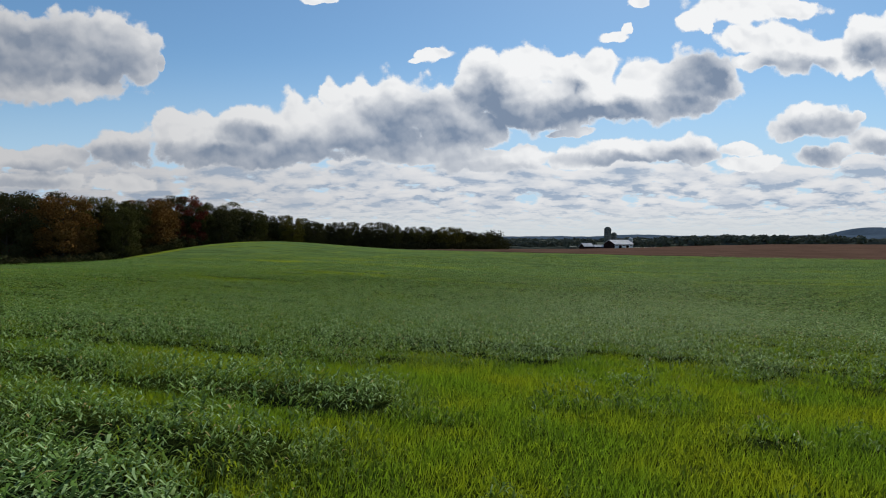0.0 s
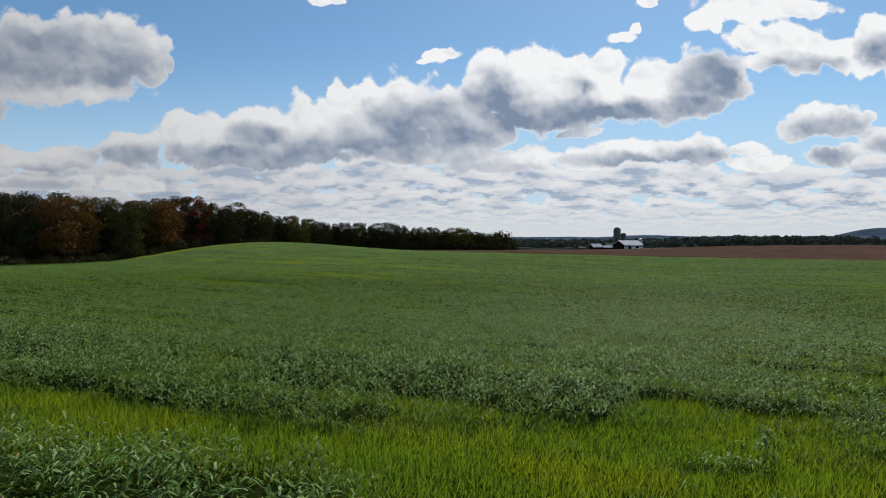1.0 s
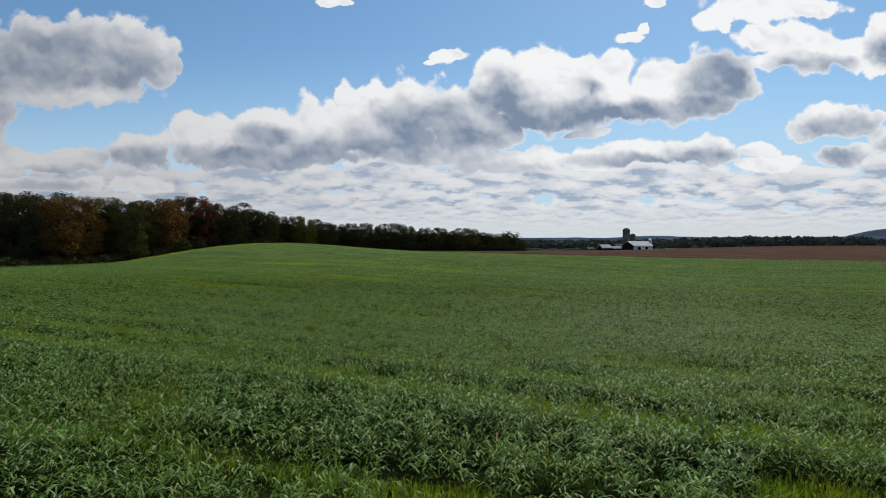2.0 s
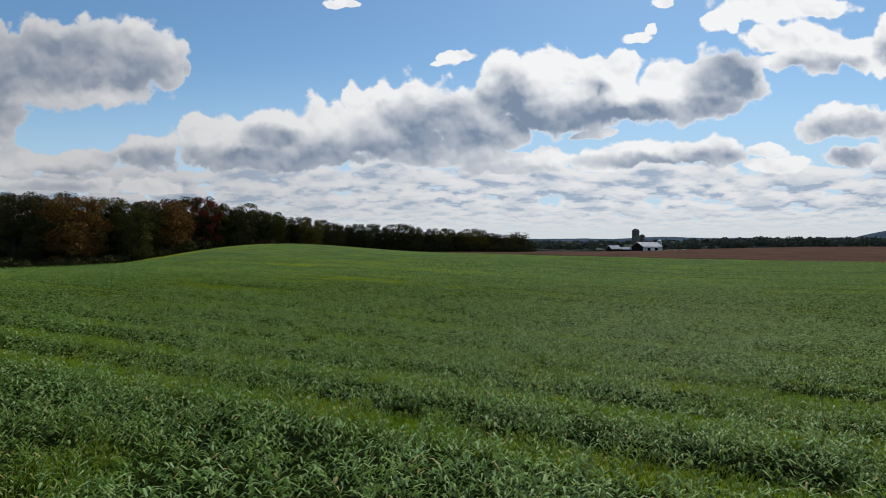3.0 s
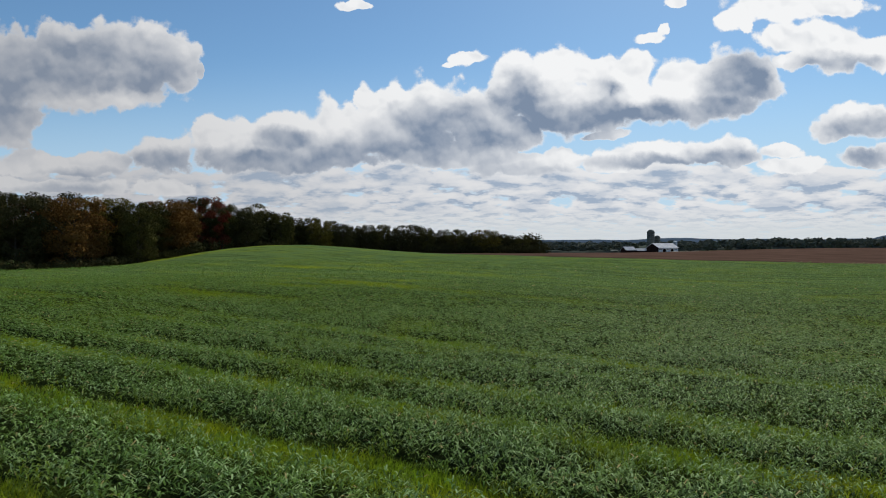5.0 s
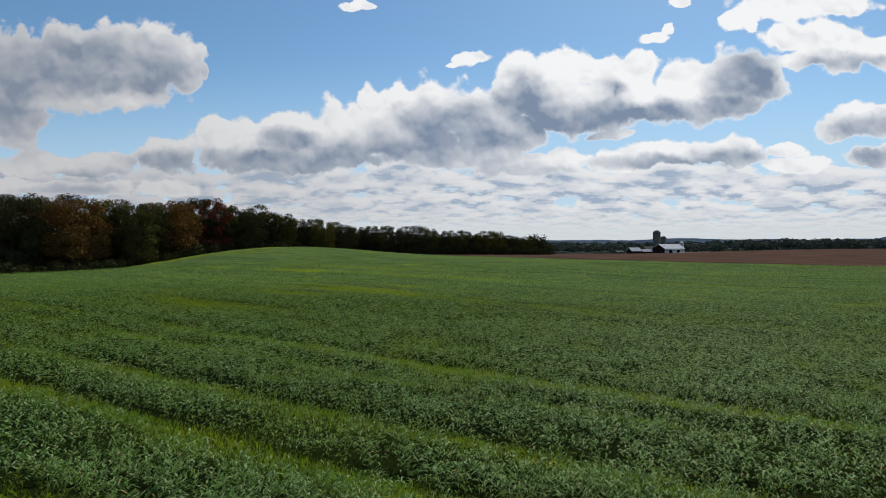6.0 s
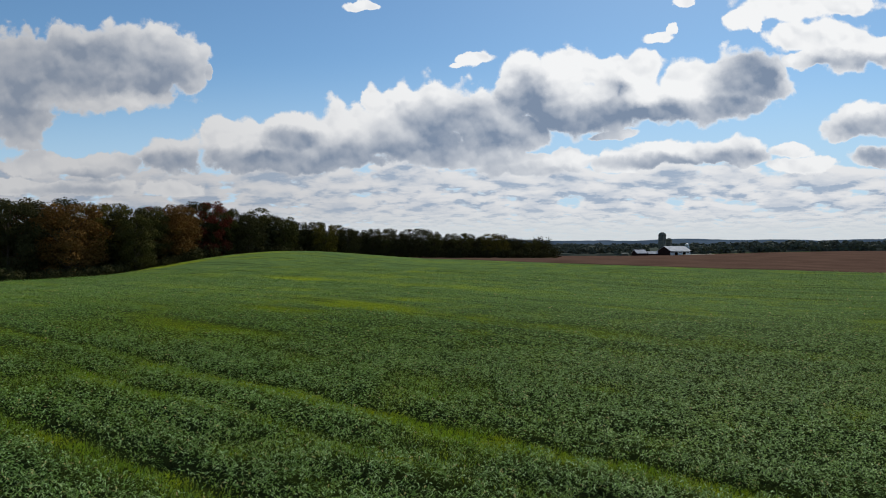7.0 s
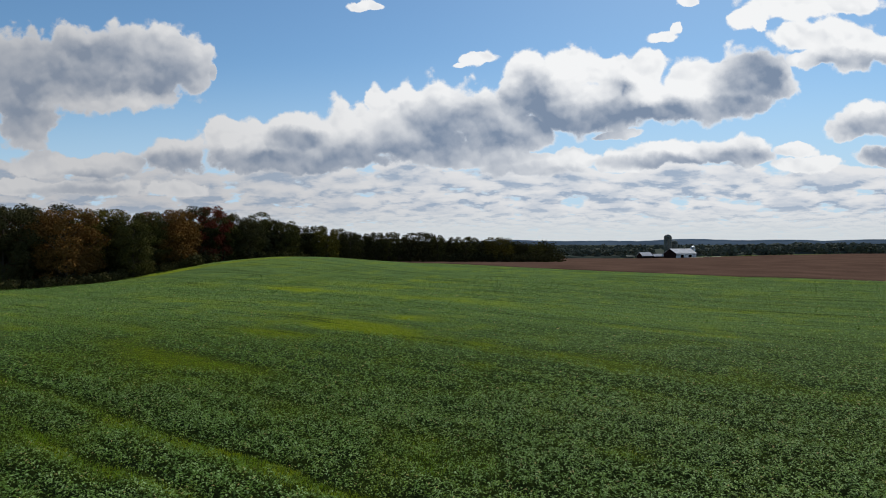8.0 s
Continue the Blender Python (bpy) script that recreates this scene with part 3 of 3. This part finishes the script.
def crop():
    rng = np.random.default_rng(4)
    # distances from the way, reach of the plan, plants a square metre, leaves, leaf length and width, faces along a leaf, evenness of tone
    zones = (
        (0.0, 11.0, 36.0, 100, 6, 0.155, 0.020, 2, 0.0, "arching blue-green and thin yellow-green cereal leaves close by"),
        (11.0, 20.0, 48.0, 62, 4, 0.150, 0.029, 2, 0.0, "thick blue-green cereal leaves with thin strips"),
        (20.0, 38.0, 72.0, 66, 2, 0.19, 0.060, 1, 0.2, "blue-green cereal leaves in drilled strips"),
        (38.0, 70.0, 105.0, 38, 1, 0.26, 0.105, 1, 0.5, "cereal stand further off in the field"),
        (70.0, 150.0, 185.0, 9, 1, 0.42, 0.17, 1, 0.75, "distant cereal stand"),
    )
    for near, far, reach, density, leaves, size, wide, detail, even, label in zones:
        x, y = scatter(rng, 2.5, reach, density, near, far)
        if leaves > 1:
            x, y = in_rows(rng, x, y, 0.6)
        blades("cereal_crop", rng, x, y, leaves, size, wide, detail, even, label)
    # the same stand beside and behind the way
    x, y = rng.uniform(-50, 50, 30000), rng.uniform(-16, 44, 30000)
    keep = (np.abs(x) > 0.72 * y + 4) | (y < 2.5)
    blades("cereal_crop", rng, x[keep], y[keep], 1, 0.3, 0.07, 1, 0.5, "cereal stand beside the open strip")
    x, y = scatter(rng, 2.5, 32.0, 800, 0, 10)
    sprouts("thin_grass", rng, x, y, 0.014, "short yellow-green blades in the thin strips close by")
    x, y = scatter(rng, 2.5, 60.0, 130, 10, 30)
    sprouts("thin_grass", rng, x, y, 0.030, "short yellow-green blades in the thin strips")


crop()


# ---------------------------------------------------------------- building blocks
def part(name, bm, mat, parent=None, label=""):
    me = bpy.data.meshes.new(name)
    bm.to_mesh(me)
    bm.free()
    me.materials.append(mat)
    ob = new(name, me)
    ob.parent = parent
    return tagged(ob, label)


def empty(name, x, y, z, turn=0.0):
    ob = new(name)
    ob.empty_display_size = 0.3
    ob.matrix_basis = pose(x, y, z, 0, 0, turn)
    return ob


def box(bm, x0, x1, y0, y1, z0, z1, bevel=0.0):
    v = [bm.verts.new(p) for p in ((x0, y0, z0), (x1, y0, z0), (x1, y1, z0), (x0, y1, z0),
                                   (x0, y0, z1), (x1, y0, z1), (x1, y1, z1), (x0, y1, z1))]
    fs = [bm.faces.new([v[i] for i in f]) for f in ((3, 2, 1, 0), (4, 5, 6, 7), (0, 1, 5, 4), (1, 2, 6, 5), (2, 3, 7, 6), (3, 0, 4, 7))]
    if bevel:
        es = {e for f in fs for e in f.edges}
        bmesh.ops.bevel(bm, geom=list(es), offset=bevel, segments=1, affect="EDGES")
    return bm


def lathe(profile, seg=24):
    """A turned body from (radius, height) pairs."""
    bm = bmesh.new()
    rings = []
    for r, z in profile:
        rings.append([bm.verts.new((r * math.cos(2 * math.pi * k / seg), r * math.sin(2 * math.pi * k / seg), z)) for k in range(seg)])
    for a, b in zip(rings, rings[1:]):
        for k in range(seg):
            bm.faces.new((a[k], a[(k + 1) % seg], b[(k + 1) % seg], b[k])).smooth = True
    bm.faces.new(list(reversed(rings[0])))
    bm.faces.new(rings[-1])
    return bm


# ---------------------------------------------------------------- trees
def tube(verts, faces, p, q, r0, r1, seg=6):
    p, q = np.array(p, float), np.array(q, float)
    d = (q - p) / (np.linalg.norm(q - p) + 1e-9)
    a = np.cross(d, [0.31, 0.83, 0.47])
    a /= np.linalg.norm(a)
    b = np.cross(d, a)
    k = len(verts)
    for c, r in ((p, r0), (q, r1)):
        for s in range(seg):
            t = 2 * math.pi * s / seg
            verts.append(c + r * (math.cos(t) * a + math.sin(t) * b))
    for s in range(seg):
        faces.append((k + s, k + (s + 1) % seg, k + seg + (s + 1) % seg, k + seg + s))


def tree_shape(seed, slim, ragged, fine=1.0):
    """A broadleaf tree of unit height: trunk and limbs, and the leaves in clumps on the limbs' ends."""
    rng = np.random.default_rng(seed)
    verts, faces = [], []
    tube(verts, faces, (0, 0, -0.03), (0.01, 0.0, 0.30), 0.020, 0.014, 8)
    tube(verts, faces, (0.01, 0, 0.30), (0.0, 0.02, 0.72), 0.014, 0.006, 7)
    clumps = []
    count = 46
    for k in range(count):
        # heads spread over a dome that is widest a little above the middle
        up = 0.10 + 0.84 * ((k + 0.5) / count) ** 0.85
        t = 2.39996 * k + rng.uniform(-0.5, 0.5)
        belly = slim * (1 - ((up - 0.52) / 0.56) ** 2) ** 0.5 if abs(up - 0.52) < 0.55 else 0.1 * slim
        r = belly * rng.uniform(0.62 - 0.3 * ragged, 0.95)
        end = (r * math.cos(t), r * math.sin(t), up + rng.uniform(-0.04, 0.04) * (1 + ragged))
        if k % 2 == 0:
            tube(verts, faces, (0.005, 0.005, max(0.12, up - 0.28)), end, 0.007, 0.002, 5)
        clumps.append((*end, rng.uniform(0.075, 0.135) * (1 - 0.25 * ragged)))
    for k in range(8):
        t, up = rng.uniform(0, 2 * np.pi), rng.uniform(0.25, 0.75)
        clumps.append((0.3 * slim * math.cos(t), 0.3 * slim * math.sin(t), up, 0.12))
    leaves, normals = [], []
    for cx, cy, cz, cr in clumps:
        m = int(210 * fine * (cr / 0.10) ** 1.8 * (1 - 0.35 * ragged))
        d = rng.normal(size=(m, 3))
        d /= np.linalg.norm(d, axis=1)[:, None]
        p = d * (cr * rng.uniform(0.55, 1.0 + 0.25 * ragged, m))[:, None] * np.array([1, 1, 0.75]) + np.array([cx, cy, cz])
        keep = p[:, 2] < 1.01
        leaves.append(p[keep])
        normals.append(d[keep])
    c = np.concatenate(leaves)
    m = len(c)
    n = np.concatenate(normals) + 0.55 * rng.normal(size=(m, 3))
    n /= np.linalg.norm(n, axis=1)[:, None]
    a = np.cross(n, rng.normal(size=(m, 3)))
    a /= np.linalg.norm(a, axis=1)[:, None]
    b = np.cross(n, a)
    s = rng.uniform(0.008, 0.015, m)[:, None] / math.sqrt(fine)
    quad = np.stack([c - a * s, c - b * s * 0.7 + n * s * 0.3, c + a * s, c + b * s * 0.7 - n * s * 0.2], 1).reshape(-1, 3)
    return (np.array(verts), faces), quad


SHAPES = ((11, 0.30, 0.0), (12, 0.36, 0.2), (13, 0.27, 0.5), (14, 0.33, 0.4), (15, 0.40, 0.1), (16, 0.30, 0.3))
TREE_SHAPES = [tree_shape(*a, 1.3) for a in SHAPES] + [tree_shape(a + 20, b, c, 0.55) for a, b, c in SHAPES]
WOOD_MESH, LEAF_MESH = {}, {}
TREE_LABEL = {"green": "leafy green deciduous tree at the field's edge", "dark": "dark green tree in the shaded woodland edge",
              "olive": "olive and yellowing tree at the field's edge", "orange": "broad orange-brown autumn tree in the wood edge",
              "red": "red autumn maple rising from the wood edge"}


def tree(x, y, top, colour, shape, turn=0.0, broad=1.0):
    """A tree whose crown ends at the height top."""
    z = height(x, y) - 0.1
    h = top - z
    (verts, faces), quad = TREE_SHAPES[shape]
    if shape not in WOOD_MESH:
        WOOD_MESH[shape] = mesh_from("trunk", verts, [i for f in faces for i in f], [4] * len(faces), BARK, None, True)
    if (shape, colour) not in LEAF_MESH:
        LEAF_MESH[shape, colour] = mesh_from("crown", quad, np.arange(len(quad)), np.full(len(quad) // 4, 4), LEAF[colour])
    ob = empty("tree", x, y, z, turn)
    tagged(ob, TREE_LABEL[colour], "tree", "trees along the field")
    ob.scale = (h * broad, h * broad, h)
    for name, me in (("trunk", WOOD_MESH[shape]), ("crown", LEAF_MESH[shape, colour])):
        new(name, me).parent = ob


def wood_edge():
    rng = random.Random(8)
    # x, y, top, colour: the trees that stand out, from the near end to the far end
    rows = [
        (-146, 180, 15.8, "green"), (-135, 180, 15.7, "dark"), (-131, 184, 16.4, "green"), (-137, 196, 16.4, "dark"), (-124, 187, 15.8, "dark"),
        (-132, 205, 15.1, "red"), (-123, 201, 17.1, "dark"), (-113, 195, 15.3, "orange"), (-120, 215, 16.3, "olive"), (-111, 211, 15.5, "olive"),
        (-107, 214, 14.3, "dark"), (-101, 207, 13.2, "green"), (-105, 222, 15.5, "green"), (-104, 230, 16.4, "orange"), (-103, 240, 17.1, "orange"),
        (-103, 250, 18.4, "dark"), (-99, 254, 19.2, "red"), (-95, 256, 17.3, "green"), (-92, 264, 16.0, "dark"), (-87, 260, 13.8, "dark"),
    ]
    for k, (x, y, top, colour) in enumerate(rows):
        tree(x, y, top, colour, k % 6, 47 * k, rng.uniform(0.95, 1.15) * (1.2 if colour == "orange" else 1.0))
    rows = [
        (-91, 282, 17.9, "green"), (-87, 286, 15.6, "dark"), (-81, 283, 14.5, "green"), (-80, 300, 13.2, "dark"), (-75, 305, 13.8, "green"),
        (-69, 301, 12.7, "olive"), (-68, 320, 12.2, "green"), (-62, 316, 11.0, "dark"), (-59, 330, 10.2, "dark"), (-53, 331, 10.8, "dark"),
        (-48, 335, 11.4, "green"), (-43, 336, 9.8, "dark"), (-38, 340, 10.6, "dark"), (-31, 342, 11.2, "dark"), (-25, 340, 9.5, "green"),
        (-18, 345, 8.7, "dark"), (-12, 342, 9.2, "green"), (-5, 346, 7.9, "dark"), (0, 344, 8.4, "olive"), (6, 340, 8.6, "olive"),
        (10, 350, 6.2, "dark"), (16, 348, 6.0, "dark"), (22, 346, 5.7, "green"), (28, 350, 4.8, "dark"),
    ]
    for k, (x, y, top, colour) in enumerate(rows):
        tree(x, y, top, colour, 6 + (k * 5 + 2) % 6, 61 * k, rng.uniform(0.95, 1.25))


wood_edge()


def woods(name, rng, rows, label, mat=None, m=60, leaf=0.17):
    """Far woodland: crowns of coarse leaf clumps, too many to count. rows: x0, x1, y0, y1, low, high, count."""
    quads = []
    for x0, x1, y0, y1, low, high, count in rows:
        for _ in range(count):
            x, y = rng.uniform(x0, x1), rng.uniform(y0, y1)
            h = rng.uniform(low, high)
            r = h * rng.uniform(0.45, 0.75)
            z = height(x, y)
            d = rng.normal(size=(m, 3))
            d /= np.linalg.norm(d, axis=1)[:, None]
            c = np.array([x, y, z + h * 0.47]) + d * np.array([r, r, h * 0.53]) * rng.uniform(0.55, 1.0, (m, 1))
            n = d + 0.6 * rng.normal(size=(m, 3))
            n /= np.linalg.norm(n, axis=1)[:, None]
            a = np.cross(n, [0.2, 0.3, 0.9])
            a /= np.linalg.norm(a, axis=1)[:, None]
            b = np.cross(n, a)
            s = rng.uniform(0.7, 1.3, (m, 1)) * leaf * h
            quads.append(np.stack([c - a * s, c - b * s * 0.7, c + a * s, c + b * s * 0.7], 1).reshape(-1, 3))
    q = np.concatenate(quads)
    ob = new(name, mesh_from(name, q, np.arange(len(q)), np.full(len(q) // 4, 4), mat or HAZED_WOODS))
    tagged(ob, label, "woodland", kind="stuff")


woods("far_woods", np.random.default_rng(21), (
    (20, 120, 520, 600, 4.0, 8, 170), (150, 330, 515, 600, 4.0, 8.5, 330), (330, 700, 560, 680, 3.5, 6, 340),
    (-260, 60, 500, 640, 4, 7, 220), (-300, 1000, 700, 1100, 5, 8, 700)), "distant dark mixed woodland beyond the brown field, haze in its colour")


def hills(name, y, x0, x1, profile, label):
    """A wooded ridge far off, as a long swell with depth."""
    nx, ny = 220, 12
    x = np.linspace(x0, x1, nx)
    f = np.linspace(0, 1, ny)
    top = profile(x) + 0.012 * y * 0.25 * (grain(x, x * 0, 90, 41) - 0.5) + 0.0012 * y * (grain(x, x * 0, 18, 42) - 0.5)
    gx = np.repeat(x[None], ny, 0)
    gy = y + f[:, None] * 900 + 0 * gx
    gz = -12 + (top[None] + 12) * np.sin(np.pi * (0.08 + 0.84 * f))[:, None]
    ob = new(name, mesh_from(name, np.stack([gx.ravel(), gy.ravel(), gz.ravel()], 1), *grid_faces(nx, ny), HAZY_HILL, None, True))
    tagged(ob, label, "hills", kind="structure")


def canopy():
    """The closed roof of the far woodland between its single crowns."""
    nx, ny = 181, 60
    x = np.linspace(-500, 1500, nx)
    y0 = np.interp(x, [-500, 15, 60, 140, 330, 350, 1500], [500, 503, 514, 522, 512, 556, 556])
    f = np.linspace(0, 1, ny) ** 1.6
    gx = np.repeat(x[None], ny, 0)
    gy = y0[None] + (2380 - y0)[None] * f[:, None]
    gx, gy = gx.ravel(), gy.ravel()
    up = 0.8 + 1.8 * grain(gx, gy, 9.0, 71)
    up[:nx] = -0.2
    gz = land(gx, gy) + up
    ob = new("far_canopy", mesh_from("far_canopy", np.stack([gx, gy, gz], 1), *grid_faces(nx, ny), DIM_CANOPY, None, False))
    tagged(ob, "closed canopy of the distant woodland, shade and haze in its colour", "woodland", kind="stuff")


canopy()
woods("deep_wood", np.random.default_rng(27), (
    (-300, -134, 212, 330, 13, 19, 170), (-134, -108, 236, 300, 15, 18, 60), (-112, -84, 275, 360, 13, 16, 80), (-84, -66, 330, 400, 10, 14, 40), (-70, 30, 356, 400, 8, 11.5, 190)),
      "shaded interior of the wood behind its edge", LEAF["dark"], 130, 0.05)
woods("edge_scrub", np.random.default_rng(23), (
    (-215, -135, 186, 200, 2.5, 5, 90), (-160, -104, 171, 188, 2.0, 3.6, 130), (-118, -99, 188, 214, 2.0, 3.6, 80), (-106, -95, 214, 238, 1.6, 3.0, 50), (-140, -108, 200, 226, 2.5, 5, 70), (-112, -92, 226, 252, 2.5, 5, 60),
    (-95, -72, 268, 320, 2.5, 5, 70), (-75, 34, 336, 352, 3.0, 6.0, 210)), "dark scrub and saplings along the wood edge", LEAF["dark"], 90, 0.08)


hills("backdrop_ridge", 2300, -2600, 3000, lambda x: 15.5 + 3.5 * np.sin(x / 330) + 2.5 * np.sin(x / 131 + 1) + 1.5 * np.sin(x / 57) + 4 * np.tanh((x - 900) / 300), "low wooded ridge on the horizon, haze in its blue-green colour")
hills("backdrop_hill", 3000, 800, 3600, lambda x: 6 + 52 * np.exp(-((x - 2240) / 105) ** 2) + 6 * np.exp(-((x - 2150) / 420) ** 2), "distant rounded wooded hill, haze in its blue colour")


# ---------------------------------------------------------------- farm
def silo(x, y, radius, tall, label, mat=None, hoops=9):
    ob = tagged(empty("silo", x, y, height(x, y)), label, "silo", "farm silos")
    part("body", lathe([(radius, -0.5), (radius, tall - radius * 0.9)], 28), mat or CONCRETE, ob)
    z0 = tall - radius * 0.9
    part("dome", lathe([(radius * 1.04, z0)] + [(radius * 1.04 * math.cos(a), z0 + 0.9 * radius * math.sin(a)) for a in
                                               (0.25, 0.5, 0.75, 1.0, 1.25, 1.5)], 28), mat or DOME, ob)
    for k in range(hoops):
        z = 0.8 + (z0 - 1.2) * k / max(1, hoops - 1)
        part("hoop", lathe([(radius + 0.01, z), (radius + 0.05, z + 0.02), (radius + 0.05, z + 0.08), (radius + 0.01, z + 0.1)], 28), BOARD, ob)
    bm = bmesh.new()
    box(bm, -0.35, 0.35, -radius - 0.55, -radius + 0.1, 0.5, z0)
    part("chute", bm, mat or CONCRETE, ob)
    return ob


def gable_building(name, x, y, turn, long, wide, eave, ridge, label, bays=0, wall=None, roof=None):
    """A gabled farm building: walls with thickness, two roof slabs, and posts with open bays on the front."""
    ob = tagged(empty(name, x, y, height(x, y), turn), label, "farm building", "farm buildings")
    wall, roof = wall or BOARD, roof or ROOF
    a, b = long / 2, wide / 2
    for s in (-1, 1):
        bm = bmesh.new()
        pts = [(-b, -0.4), (b, -0.4), (b, eave), (0, ridge), (-b, eave)]
        front = [bm.verts.new((s * a, p, q)) for p, q in pts]
        back = [bm.verts.new((s * (a - 0.25), p, q)) for p, q in pts]
        bm.faces.new(front)
        bm.faces.new(list(reversed(back)))
        for k in range(5):
            bm.faces.new((front[k], back[k], back[(k + 1) % 5], front[(k + 1) % 5]))
        bmesh.ops.recalc_face_normals(bm, faces=bm.faces)
        part("gable_wall", bm, wall, ob)
    bm = bmesh.new()
    box(bm, -a + 0.25, a - 0.25, b - 0.25, b, -0.4, eave)
    part("rear_wall", bm, wall, ob)
    if not bays:
        bm = bmesh.new()
        box(bm, -a + 0.25, a - 0.25, -b, -b + 0.25, -0.4, eave)
        part("front_wall", bm, wall, ob)
    else:
        step = (long - 0.5) / bays
        bm = bmesh.new()
        box(bm, -a + 0.25, a - 0.25, -b, -b + 0.25, eave * 0.72, eave)
        part("fascia", bm, WHITE, ob, "white fascia board")
        for k in range(bays + 1):
            bm = bmesh.new()
            c = -a + 0.25 + k * step
            box(bm, c - 0.25, c + 0.25, -b - 0.02, -b + 0.3, -0.4, eave * 0.72)
            part("post", bm, WHITE, ob)
        for k in range(0, bays, 2):
            bm = bmesh.new()
            c = -a + 0.25 + k * step
            box(bm, c + 0.25, c + step - 0.25, -b + 0.05, -b + 0.2, -0.3, eave * 0.6)
            part("door", bm, WHITE, ob)
    slope = math.atan2(ridge - eave, b)
    over = 0.5
    for s in (-1, 1):
        bm = bmesh.new()
        e = b + over
        ze = ridge - e * math.tan(slope)
        v = [bm.verts.new(p) for p in ((-a - over, 0, ridge + 0.02), (a + over, 0, ridge + 0.02), (a + over, s * e, ze + 0.02), (-a - over, s * e, ze + 0.02),
                                       (-a - over, 0, ridge + 0.22), (a + over, 0, ridge + 0.22), (a + over, s * e, ze + 0.22), (-a - over, s * e, ze + 0.22))]
        for f in ((0, 1, 2, 3), (4, 5, 6, 7), (0, 1, 5, 4), (1, 2, 6, 5), (2, 3, 7, 6), (3, 0, 4, 7)):
            bm.faces.new([v[i] for i in f])
        bmesh.ops.recalc_face_normals(bm, faces=bm.faces)
        part("roof", bm, roof, ob, "white metal roof")
    return ob


def farm():
    silo(127.6, 509, 2.7, 16.8, "tall grey-green concrete silo with domed cap", CONCRETE)
    silo(133.2, 512, 2.1, 12.4, "shorter concrete silo beside the tall one", CONCRETE, 7)
    silo(148.5, 520, 1.6, 8.0, "small pale domed feed silo behind the barn", DOME, 5)
    gable_building("barn", 133.0, 498, 33, 20, 11, 3.4, 6.4, "long dark barn with white roof and open white bays", bays=5)
    gable_building("shed", 108.5, 497, 22, 8, 6.5, 2.2, 4.4, "small dark shed with a white roof")
    gable_building("shed", 118, 499, 12, 7, 4, 1.7, 3.0, "low lean shed with a pale roof")
    gable_building("shed", 99, 503, 20, 5, 4, 1.5, 2.3, "low grey outbuilding beside the sheds", wall=CONCRETE, roof=CONCRETE)
    # gravel in front of the barn
    x, y = np.meshgrid(np.linspace(136, 158, 12), np.linspace(486, 492, 4))
    x, y = x.ravel(), y.ravel()
    ob = new("farm_yard", mesh_from("farm_yard", np.stack([x, y, land(x, y) + 0.55], 1), *grid_faces(12, 4), TRACK, None, True))
    tagged(ob, "pale gravel yard beside the barn", "yard", kind="structure")


farm()
